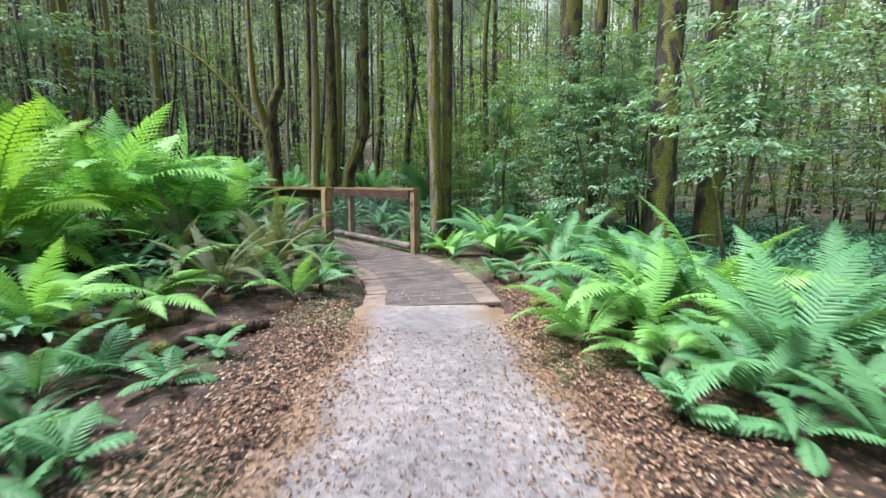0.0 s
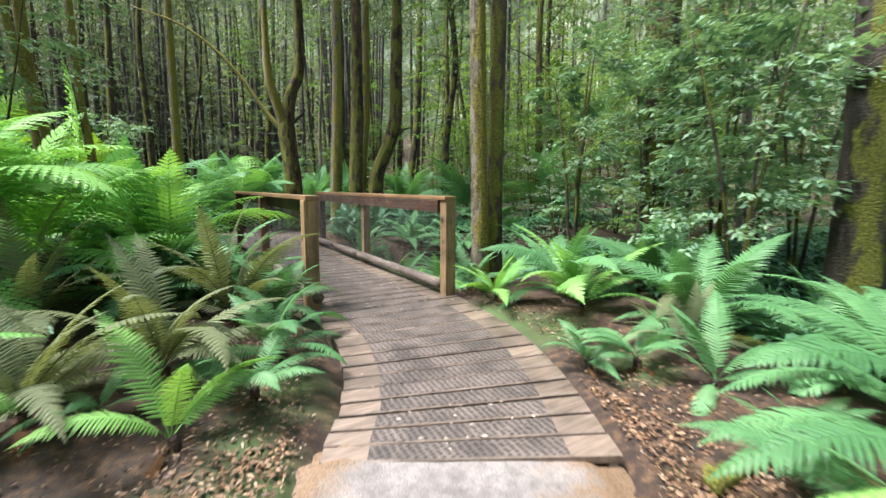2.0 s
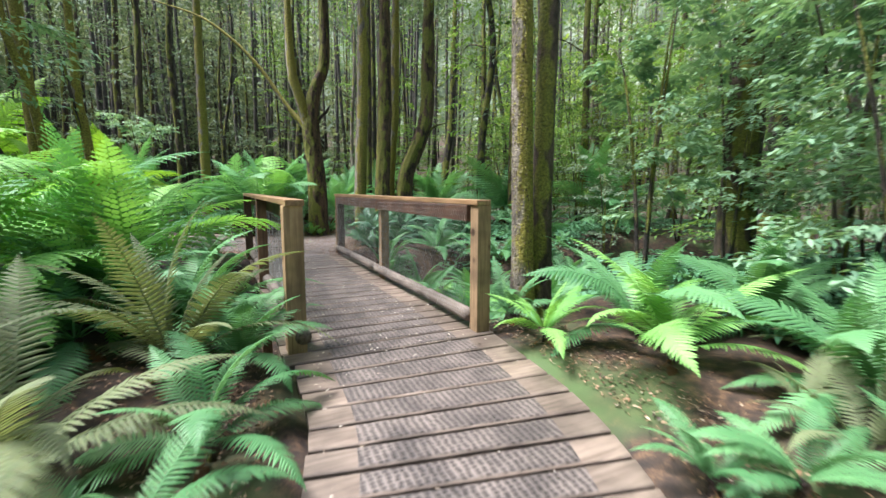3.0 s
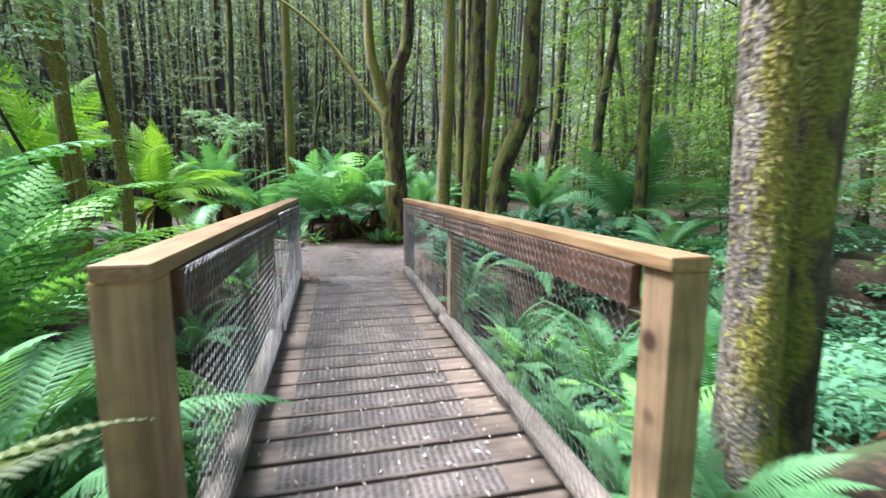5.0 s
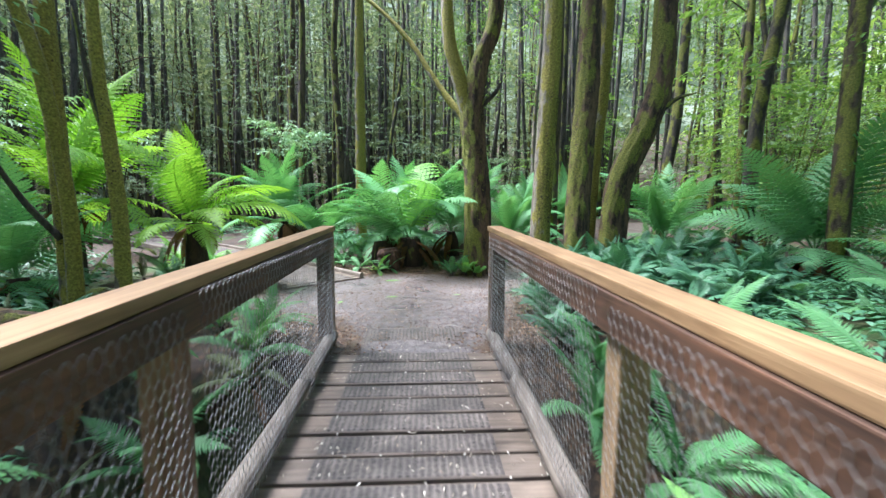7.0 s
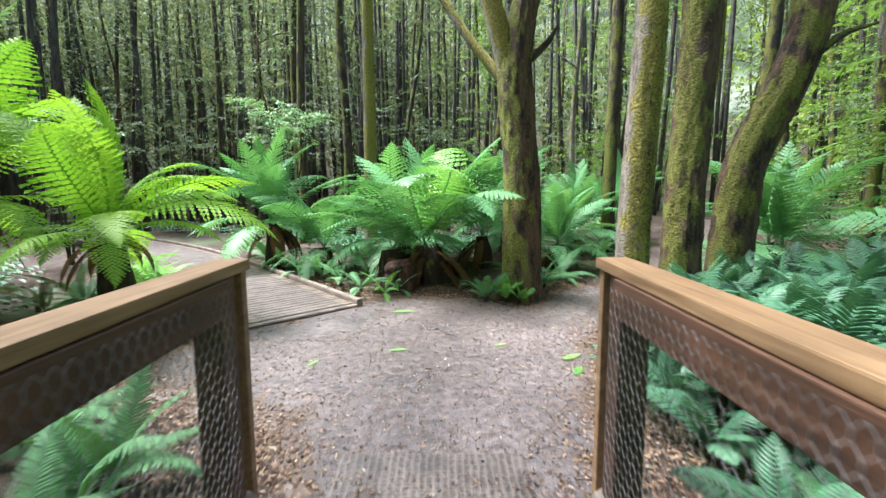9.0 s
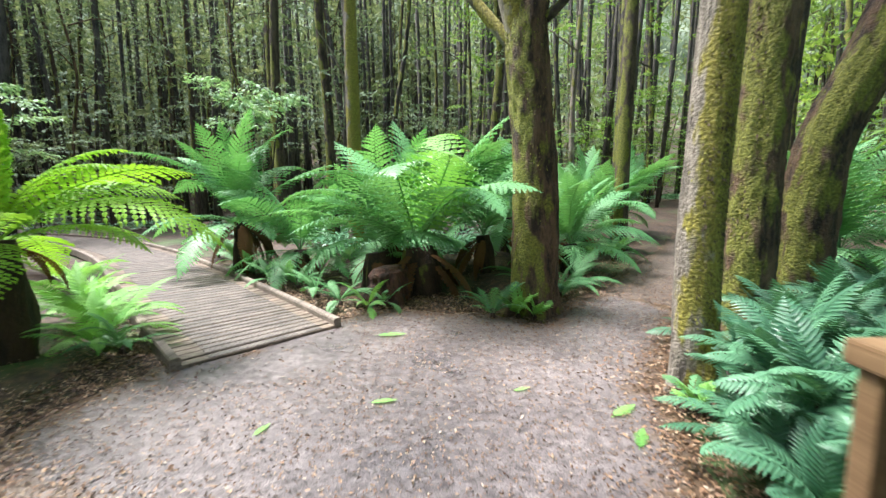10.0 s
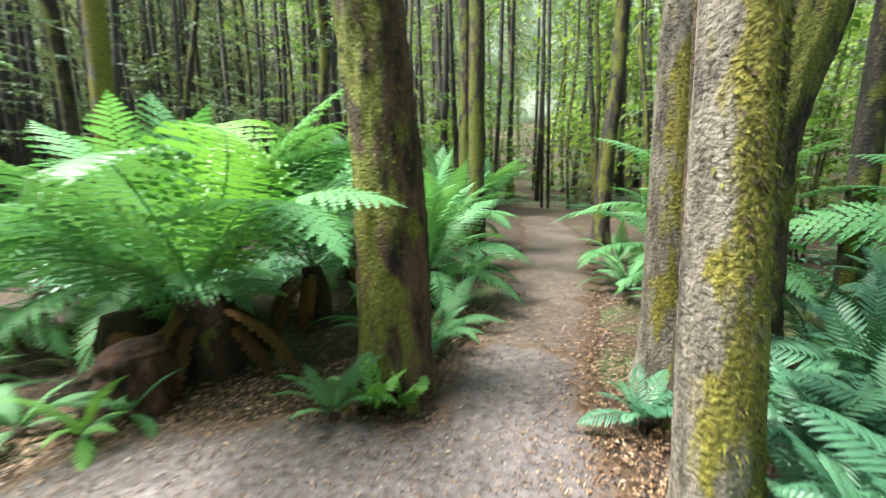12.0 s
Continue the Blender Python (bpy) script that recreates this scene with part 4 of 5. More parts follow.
# ---- shrubs ----
def shrub(x, y, tall, spread, n, label, seed, material=SHRUB_LEAF, leaf=(0.115, 0.046), low=0.25):
    r = np.random.default_rng(seed)
    root = thing("shrub", x, y, hz(x, y) - 0.03, label, "shrub")
    starts, ends = [], []
    stems = 3
    for k in range(stems):
        a = k * 6.283 / stems + r.normal(0, 0.3)
        ex, ey = math.cos(a) * spread * r.uniform(0.2, 0.6), math.sin(a) * spread * r.uniform(0.2, 0.6)
        line = [(0.03 * math.cos(a), 0.03 * math.sin(a), 0), (ex * 0.3, ey * 0.3, tall * 0.4), (ex * 0.7, ey * 0.7, tall * 0.75), (ex, ey, tall * r.uniform(0.85, 1.05))]
        v, f = tube(line, [0.025, 0.02, 0.013, 0.004], 12, 6)
        part_of("stem", mesh_of("stem", v, f, BARK_DARK, True), root)
        sp = spline(line, 30)
        m = int(n / stems / 14 / 5)
        b = np.repeat(sp[r.integers(int(30 * low), 31, m)], 5, 0)
        az = np.repeat(r.uniform(0, 6.28, m), 5) + r.normal(0, 0.45, m * 5)
        ln = np.repeat(r.uniform(0.45, 1.0, m), 5) * spread * 0.75
        e = b + np.stack([np.cos(az) * ln, np.sin(az) * ln, np.repeat(r.uniform(-0.2, 0.3, m), 5) + r.normal(0, 0.07, m * 5)], 1)
        starts.append(b + (e - b) * r.uniform(0.25, 0.6, (m * 5, 1)))
        ends.append(e)
    part_of("foliage", quads_of("foliage", sprays(r, np.concatenate(starts), np.concatenate(ends), 14, leaf[0], leaf[1]), material), root)
    return root


shrub(5.5, 1.9, 3.1, 1.6, 3600, "shrub with drooping glossy pale green leaves", 51, leaf=(0.11, 0.035), low=0.45)
shrub(6.6, 0.7, 3.6, 1.5, 2200, "shrub with drooping glossy pale green leaves", 69, CROWN_LEAF, leaf=(0.11, 0.04), low=0.35)
shrub(-0.9, 10.6, 5.2, 1.7, 2600, "tall sapling with pale green leaves above the bank", 70, low=0.55)
shrub(8.7, 7.0, 4.6, 1.6, 5000, "tall shrub with small pale green leaves", 52)
shrub(10.4, 6.0, 5.0, 2.3, 6400, "tall shrub with dense pale green leaves", 54)
shrub(8.0, 5.4, 3.9, 1.6, 4000, "shrub with pale green leaves before dark trunks", 55)
shrub(6.3, 6.5, 3.2, 0.9, 2000, "slender shrub with whitish green leaves", 56)
shrub(6.7, 4.5, 3.3, 1.3, 3000, "shrub with pale leaves before a dark trunk", 67)
shrub(8.4, 4.6, 4.0, 1.6, 3600, "shrub with pale leaves before brown trunks", 68)
shrub(-0.15, 20.4, 3.9, 1.2, 1800, "slender sapling with pale green leaves", 57, low=0.62)
shrub(-4.3, 19.0, 3.4, 1.3, 1800, "sapling with pale green leaves", 58, low=0.5)
shrub(-4.5, 16.0, 3.6, 1.4, 2000, "leafy green sapling among tall trunks", 59, low=0.4)
shrub(12.5, 10.5, 4.8, 2.4, 4200, "broad shrub with lime-green leaves", 60, LIME_LEAF)
shrub(14.5, 14.0, 5.5, 2.6, 4200, "broad shrub with lime-green leaves", 61, LIME_LEAF)
shrub(12.0, 17.5, 4.5, 2.0, 3000, "broad shrub with lime-green leaves", 62, LIME_LEAF)


BUSHES = [shrub(16, 22, 4.2, 2.4, 2400, "leafy understorey bush in the forest", 63, CROWN_LEAF, (0.12, 0.05), 0.1), shrub(-8, 24, 3.2, 2.0, 2000, "leafy understorey bush in the forest", 64, CROWN_LEAF, (0.11, 0.048), 0.1),
          shrub(18, 12, 5.2, 2.8, 2800, "lime-green understorey bush in the forest", 65, LIME_LEAF, (0.12, 0.052), 0.15)]
for b in BUSHES:
    tagged(b, group="understorey bushes")
for x, y, s in ((11.0, 3.0, 1.0), (12.5, 0.4, 1.1), (10.2, 0.8, 0.8), (13.5, 4.8, 1.2), (9.0, -1.2, 0.9), (14.5, 2.2, 1.2), (11.8, -2.6, 1.0)):
    copy_thing(BUSHES[int(x) % 2], Matrix.Translation((x, y, hz(x, y) - 0.05)) @ Matrix.Rotation(x * 2.1, 4, "Z") @ Matrix.Diagonal((s, s, s, 1)))
rng = np.random.default_rng(66)
done = 0
while done < 75:
    x, y = rng.uniform(-18, 26), rng.uniform(-2, 36)
    if float(path_gap(x, y, WAYS)) < 2.2 or any(math.hypot(x - cx, y - cy) < cr + 1.8 for cx, cy, cr in CLEAR) or (x < 4 and rng.random() < 0.75):
        continue
    done += 1
    b = BUSHES[2 if (x > 9 and rng.random() < 0.6) else int(rng.integers(0, 2))]
    s = rng.uniform(0.7, 1.25)
    copy_thing(b, Matrix.Translation((x, y, hz(x, y) - 0.05)) @ Matrix.Rotation(rng.uniform(0, 6.28), 4, "Z") @ Matrix.Diagonal((s, s, s, 1)))


# ---- ferns ----
def frond_mesh(name, material, length, rise, fall, pairs, pinna, teeth, seed, stalk=0.14, tooth=0.55, droop=0.25, solid=False):
    """A feathered frond: an arching midrib along +x with toothed side leaflets. rise, fall: its angle at base and tip, in degrees."""
    r = np.random.default_rng(seed)
    n = pairs + int(pairs * stalk) + 1
    pos, ang = [np.zeros(3)], []
    for i in range(n):
        t = i / n
        a = radians(rise + (fall - rise) * t ** 1.25)
        ang.append(a)
        pos.append(pos[-1] + np.array([math.cos(a), 0.02 * math.sin(5 * t + seed), math.sin(a)]) * length / n)
    verts, faces = [], []
    nodes = sorted({*range(0, n, 4), n})
    for j, i in enumerate(nodes):
        w = 0.011 * length * (1 - 0.85 * i / n) * 0.5
        p = pos[i]
        verts += [(p[0], p[1] - w, p[2]), (p[0], p[1] + w, p[2]), (p[0], p[1], p[2] - 1.5 * w)]
        if j:
            k = (j - 1) * 3
            faces += [(k, k + 1, k + 4, k + 3), (k + 1, k + 2, k + 5, k + 4), (k + 2, k, k + 3, k + 5)]
    first = n - pairs
    for i in range(first, n):
        u = (i - first) / max(pairs - 1, 1)
        size = pinna * length * (min(1.0, 0.55 + 1.6 * u) if u < 0.3 else 1.03 * (1 - ((u - 0.3) / 0.7) ** 1.7) + 0.03)
        a = ang[i]
        d = np.array([math.cos(a), 0, math.sin(a)])
        nrm = np.array([-math.sin(a), 0, math.cos(a)])
        for s in (-1, 1):
            lean = radians(72 - 26 * u) + r.normal(0, 0.05)
            size_i = size * r.uniform(0.9, 1.08)
            out = d * math.cos(lean) + np.array([0, s, 0]) * math.sin(lean)
            dr = droop * r.uniform(0.7, 1.3)
            base = pos[i] + (pos[i + 1] - pos[i]) * (0.5 if s > 0 else 0.1)
            step_l = size_i / teeth
            along = np.cross(nrm, out)
            if solid:
                k = len(verts)
                wd = tooth * length / pairs
                for f, w in ((0.0, 0.95), (0.55, 0.8), (1.0, 0.04)):
                    c = base + out * size_i * f - nrm * dr * size_i * f * f
                    edge = r.uniform(0.85, 1.15)
                    verts += [tuple(c + along * wd * w * edge - nrm * wd * w * 0.3), tuple(c), tuple(c - along * wd * w * edge - nrm * wd * w * 0.3)]
                for q in range(2):
                    b = k + q * 3
                    faces += [(b, b + 1, b + 4, b + 3), (b + 1, b + 2, b + 5, b + 4)]
                continue
            for q in range(teeth):
                f = q / teeth
                p0 = base + out * step_l * q - nrm * dr * size_i * f * f
                p1 = base + out * step_l * (q + 1.0) - nrm * dr * size_i * ((q + 1) / teeth) ** 2
                wd = tooth * length / pairs * (1 - f ** 2.2) + 0.0015
                for g in (-1, 1):
                    k = len(verts)
                    knee = p0 + out * step_l * 0.22 + along * g * wd * 0.85 - nrm * wd * 0.1
                    tip = p0 + out * step_l * 0.98 + along * g * wd - nrm * wd * 0.15
                    verts += [tuple(p0), tuple(knee), tuple(tip), tuple(p1)]
                    faces.append((k, k + 1, k + 2, k + 3) if g > 0 else (k, k + 3, k + 2, k + 1))
    return mesh_of(name, verts, faces, material)


def blade_mesh(name, material, length, rise, fall, pairs, pinna, seed, wide=0.32):
    """A hard-fern frond with plain lance-shaped leaflets."""
    r = np.random.default_rng(seed)
    n = pairs + 2
    pos, ang = [np.zeros(3)], []
    for i in range(n):
        a = radians(rise + (fall - rise) * (i / n) ** 1.2)
        ang.append(a)
        pos.append(pos[-1] + np.array([math.cos(a), 0, math.sin(a)]) * length / n)
    verts, faces = [], []
    for i in range(n + 1):
        w = 0.006 * length * (1 - 0.8 * i / n)
        p = pos[i]
        verts += [(p[0], p[1] - w, p[2]), (p[0], p[1] + w, p[2])]
        if i:
            k = (i - 1) * 2
            faces.append((k, k + 1, k + 3, k + 2))
    for i in range(2, n):
        u = (i - 2) / (pairs - 1)
        size = pinna * length * (0.75 + 0.5 * u if u < 0.4 else 0.95 * (1 - ((u - 0.4) / 0.6) ** 2) + 0.12)
        a = ang[i]
        d, nrm = np.array([math.cos(a), 0, math.sin(a)]), np.array([-math.sin(a), 0, math.cos(a)])
        for s in (-1, 1):
            lean = radians(62 - 22 * u) + r.normal(0, 0.06)
            out = d * math.cos(lean) + np.array([0, s, 0]) * math.sin(lean)
            along = np.cross(nrm, out)
            wd = wide * length / pairs
            k = len(verts)
            rows_ = [(0.0, 0.25), (0.3, 1.0), (0.65, 0.8), (1.0, 0.03)]
            for f, w in rows_:
                c = pos[i] + out * size * f - nrm * 0.28 * size * f * f
                verts += [tuple(c + along * wd * w + nrm * wd * w * 0.25), tuple(c), tuple(c - along * wd * w + nrm * wd * w * 0.25)]
            for q in range(3):
                b = k + q * 3
                faces += [(b, b + 1, b + 4, b + 3), (b + 1, b + 2, b + 5, b + 4)]
    return mesh_of(name, verts, faces, material)


def frond_set(material, length, pairs, pinna, teeth, seed, tooth=0.55, low=0, solid=False):
    return [frond_mesh("frond", material, length, 78 - low, 4 - 2 * low, pairs, pinna, teeth, seed, tooth=tooth, solid=solid),
            frond_mesh("frond", material, length, 64 - low, -32 - low, pairs, pinna, teeth, seed + 1, tooth=tooth, solid=solid),
            frond_mesh("frond", material, length * 0.95, 46 - low, -28 - low, pairs, pinna, teeth, seed + 2, tooth=tooth, solid=solid),
            frond_mesh("frond", material, length * 0.95, 82 - low, 40 - 2 * low, pairs, pinna, teeth, seed + 3, tooth=tooth, solid=solid)]


TREE_FERN_BRIGHT = frond_set(FERN_BRIGHT, 1.7, 26, 0.19, 5, 100, 0.33)
TREE_FERN_LIME = frond_set(FERN_LIME, 1.7, 26, 0.19, 5, 105, 0.33)
TREE_FERN_SHADED = frond_set(FERN_MID, 1.7, 26, 0.19, 5, 112, 0.33)
TREE_FERN_GREEN = frond_set(FERN_GREEN, 1.7, 26, 0.19, 5, 110, 0.33)
GROUND_BRIGHT = frond_set(FERN_BRIGHT, 1.0, 34, 0.15, 5, 120, 0.35, 12, True)
GROUND_GREEN = frond_set(FERN_MID, 1.0, 34, 0.15, 5, 130, 0.35, 12, True)
GROUND_GREY = frond_set(FERN_GREY, 1.0, 34, 0.12, 5, 140, 0.32, 10, True)
HARD_DARK = [blade_mesh("frond", FERN_DARK, 0.75, 60, -15, 19, 0.21, 150, 0.36), blade_mesh("frond", FERN_DARK, 0.75, 40, -30, 19, 0.21, 151, 0.36), blade_mesh("frond", FERN_DARK, 0.7, 72, 20, 18, 0.21, 152, 0.36)]
HARD_FRESH = [blade_mesh("frond", FERN_BRIGHT, 0.5, 66, 5, 9, 0.3, 156, 0.42), blade_mesh("frond", FERN_BRIGHT, 0.5, 80, 30, 9, 0.3, 157, 0.42)]
HARD_GREEN = [blade_mesh("frond", FERN_MID, 0.6, 55, -15, 13, 0.27, 153, 0.4), blade_mesh("frond", FERN_GREEN, 0.6, 38, -25, 13, 0.27, 154, 0.4), blade_mesh("frond", FERN_GREEN, 0.5, 55, -5, 9, 0.3, 155, 0.45)]
DEAD = [frond_mesh("dead_frond", DEAD_FROND, 0.9, -30, -88, 18, 0.09, 3, 160), frond_mesh("dead_frond", DEAD_FROND, 0.8, -10, -95, 16, 0.08, 3, 161)]


def stump_mesh(r, h, seed):
    v, f = tube([(0, 0, -0.15), (0.02, 0, h * 0.5), (0, 0.01, h)], [r * 1.15, r, r * 0.7], 12 if r > 0.05 else 3, 12 if r > 0.05 else 6, 0.25, 0, seed)
    return mesh_of("rootstock", v, f, FIBRE, True)


def fern(name, x, y, count, scale, fronds, label, seed, lift=0.0, dead=0, group="", z=None, tilt=12, ways=None, radius=0.06, skirt=7):
    """A crown of fronds on its rootstock. lift: the height of the trunk; ways: chosen bearings of the fronds in degrees."""
    r = np.random.default_rng(seed)
    base = hz(x, y) if z is None else z
    root = thing(name, x, y, base, label, "tree fern" if lift > 0.25 else "fern", group)
    part_of("rootstock", stump_mesh(radius if lift > 0.25 else 0.03, lift + 0.04, seed * 1.3), root, "dark fibrous rootstock" if lift > 0.25 else "")
    for k in range(count):
        az = radians(ways[k]) if ways and k < len(ways) else k * 2.39996 + r.normal(0, 0.25)
        s = scale * r.uniform(0.72, 1.1)
        m = Matrix.Translation((0, 0, lift + 0.03)) @ Matrix.Rotation(az, 4, "Z") @ Matrix.Rotation(radians(r.normal(0, tilt)), 4, "Y") @ Matrix.Rotation(radians(r.normal(0, 14)), 4, "X") @ Matrix.Diagonal((s, s, s, 1))
        part_of("frond", fronds[int(r.integers(0, len(fronds)))], root, "", m)
    for k in range(skirt if lift > 0.25 else 0):
        s = scale * r.uniform(0.6, 0.9)
        m = Matrix.Translation((0, 0, lift)) @ Matrix.Rotation(k * 0.9 + r.normal(0, 0.2), 4, "Z") @ Matrix.Rotation(radians(r.uniform(18, 42)), 4, "Y") @ Matrix.Diagonal((s, s, s, 1))
        part_of("frond", fronds[2], root, "", m)
    for k in range(dead * 2 if lift > 0.25 else dead):
        az = r.uniform(0, 6.28)
        s = scale * r.uniform(0.6, 1.0)
        m = Matrix.Translation((0, 0, lift)) @ Matrix.Rotation(az, 4, "Z") @ Matrix.Diagonal((s, s, s, 1))
        part_of("dead_frond", DEAD[int(r.integers(0, 2))], root, "withered brown frond", m)
    return root


BIG = "large tree fern with arching green fronds"
# tree ferns round the clearing
# half the frond kinds are a darker green, for shade inside the crown
fern("tree_fern", 3.14, 17.25, 21, 1.72, [TREE_FERN_BRIGHT[0], TREE_FERN_SHADED[1], TREE_FERN_GREEN[3], TREE_FERN_SHADED[0], TREE_FERN_GREEN[1], TREE_FERN_SHADED[2]], "large tree fern with arching fronds on a dark stump", 201, 0.58, 8, "tree ferns", tilt=8, radius=0.3, skirt=0)
fern("tree_fern", -0.18, 19.2, 15, 1.45, TREE_FERN_GREEN, "tree fern with blue-green fronds and a withered skirt", 202, 0.9, 8, "tree ferns", radius=0.15)
fern("tree_fern", 2.55, 17.5, 9, 1.05, TREE_FERN_GREEN, "smaller tree fern beside the boardwalk", 203, 0.45, 9, "tree ferns", radius=0.26, skirt=2)
fern("tree_fern", -0.2, 14.75, 14, 1.15, TREE_FERN_LIME, "bright yellow-green tree fern on a short dark trunk", 204, 0.95, 3, "tree ferns", radius=0.16)
fern("tree_fern", -2.3, 15.0, 16, 1.5, TREE_FERN_LIME, "tall bright yellow-green tree fern", 205, 1.4, 4, "tree ferns", radius=0.15)
fern("tree_fern", -1.6, 13.2, 12, 1.0, TREE_FERN_GREEN, BIG, 206, 0.4, 3, "tree ferns", radius=0.15)
fern("tree_fern", 5.6, 18.2, 14, 1.0, TREE_FERN_GREEN, "tree fern overhanging the edge of the trail", 207, 0.4, 3, "tree ferns", radius=0.15)
fern("tree_fern", 6.3, 19.8, 14, 1.1, TREE_FERN_GREEN, "tree fern overhanging the edge of the trail", 208, 0.4, 3, "tree ferns", radius=0.15)
fern("tree_fern", 4.8, 19.5, 14, 1.2, TREE_FERN_GREEN, BIG, 209, 0.6, 3, "tree ferns", radius=0.15)
fern("tree_fern", 7.9, 21.8, 12, 1.1, TREE_FERN_GREEN, BIG, 210, 0.5, 3, "tree ferns", radius=0.15)
fern("tree_fern", 9.9, 14.4, 16, 1.4, TREE_FERN_GREEN, "broad tree fern with a brown withered skirt", 211, 0.55, 8, "tree ferns", radius=0.15)
fern("tree_fern", 8.6, 16.6, 13, 1.2, TREE_FERN_GREEN, BIG, 212, 0.5, 3, "tree ferns", radius=0.15)
fern("tree_fern", 11.5, 12.0, 14, 1.3, TREE_FERN_GREEN, BIG, 213, 0.5, 4, "tree ferns", radius=0.15)
fern("tree_fern", 2.5, 18.9, 11, 1.35, TREE_FERN_GREEN, BIG, 214, 0.5, 3, "tree ferns", radius=0.15)
fern("tree_fern", 4.15, 18.0, 11, 1.25, TREE_FERN_GREEN, "green tree fern behind a forked tree", 215, 0.5, 3, "tree ferns", radius=0.15, skirt=2)
fern("tree_fern", 1.1, 18.5, 10, 1.15, TREE_FERN_GREEN, BIG, 216, 0.45, 3, "tree ferns", radius=0.15)
fern("tree_fern", 9.4, 18.0, 14, 1.2, TREE_FERN_GREEN, "tree fern overhanging the edge of the trail", 217, 0.4, 3, "tree ferns", radius=0.15)
# the left bank of the approach
fern("tree_fern", 0.45, 7.3, 15, 1.05, TREE_FERN_BRIGHT, "green tree fern with arching fronds on the bank", 225, 0.3, 3, "tree ferns", radius=0.14)
fern("tree_fern", 1.4, 7.75, 13, 0.9, TREE_FERN_BRIGHT, "green tree fern with arching fronds on the bank", 226, 0.3, 3, "tree ferns", radius=0.14)
fern("tree_fern", -0.5, 8.9, 14, 1.15, TREE_FERN_GREEN, "green tree fern with arching fronds on the bank", 227, 0.4, 3, "tree ferns", radius=0.14)
fern("tree_fern", -0.15, 6.7, 20, 1.05, TREE_FERN_BRIGHT, "lush bright green tree fern on the bank", 221, 0.35, 3, "tree ferns", radius=0.15)
fern("tree_fern", -0.95, 5.7, 18, 1.0, TREE_FERN_LIME, "lush bright green tree fern on the bank", 222, 0.3, 3, "tree ferns", radius=0.15)
fern("tree_fern", 0.9, 8.1, 16, 1.1, TREE_FERN_GREEN, BIG, 223, 0.4, 3, "tree ferns", radius=0.15)
fern("tree_fern", -1.3, 8.4, 16, 1.2, TREE_FERN_BRIGHT, BIG, 224, 0.7, 3, "tree ferns", radius=0.15)
for i, (x, y, n, s, kind) in enumerate([
        (1.35, 5.35, 19, 1.22, "grey"), (0.75, 5.0, 17, 1.15, "grey"), (1.85, 6.25, 16, 1.22, "grey"), (0.55, 6.2, 16, 1.22, "grey"), (0.1, 4.9, 15, 1.09, "bright"),
        (2.05, 5.4, 11, 0.85, "green"), (1.4, 4.55, 5, 0.85, "bright"), (1.82, 4.9, 7, 0.68, "green"), (-0.6, 4.3, 14, 1.09, "bright"),
        (1.2, 6.9, 15, 1.15, "green"), (1.9, 7.1, 15, 1.15, "green"), (2.2, 6.35, 12, 0.83, "green"), (-1.4, 3.8, 13, 1.02, "green"), (-0.7, 5.4, 15, 1.15, "bright")]):
    fern("fern", x, y, n, s, {"grey": GROUND_GREY, "green": GROUND_GREEN, "bright": GROUND_BRIGHT}[kind],
         {"grey": "olive-grey ground fern with thin fronds", "green": "green ground fern beside the boardwalk", "bright": "bright green ground fern with long low fronds"}[kind], 300 + i, 0.04, 3, "ground ferns")
# the right bank of the approach
for i, (x, y, n, s, kind) in enumerate([
        (3.55, 2.35, 10, 0.95, "green"), (2.95, 1.35, 11, 0.8, "bright"), (2.85, 1.95, 12, 0.85, "bright"), (2.75, 0.75, 10, 0.7, "green"), (3.35, 1.75, 14, 1.3, "bright"), (4.05, 1.6, 13, 1.35, "bright"), (4.05, 2.35, 13, 1.2, "green"), (4.85, 2.6, 12, 1.25, "green"), (5.05, 5.2, 12, 1.2, "bright"), (5.5, 4.2, 16, 1.25, "green"),
        (5.3, 5.7, 13, 1.3, "green"), (6.2, 5.2, 16, 1.31, "green"), (4.35, 4.05, 10, 0.56, "green"), (4.05, 4.25, 9, 0.50, "green"), (4.5, 5.95, 11, 0.75, "bright"), (6.3, 3.6, 16, 1.25, "green"),
        (5.7, 3.0, 16, 1.25, "green"), (3.3, 0.75, 15, 1.25, "green"), (4.9, 0.9, 12, 1.25, "green"), (4.6, 6.55, 11, 0.69, "green"), (7.2, 5.6, 15, 1.25, "green")]):
    fern("fern", x, y, n, s, GROUND_BRIGHT if kind == "bright" else GROUND_GREEN, "bright green ground fern with broad arching fronds" if kind == "bright" else "green ground fern in the undergrowth", 330 + i, 0.05, 3, "ground ferns")
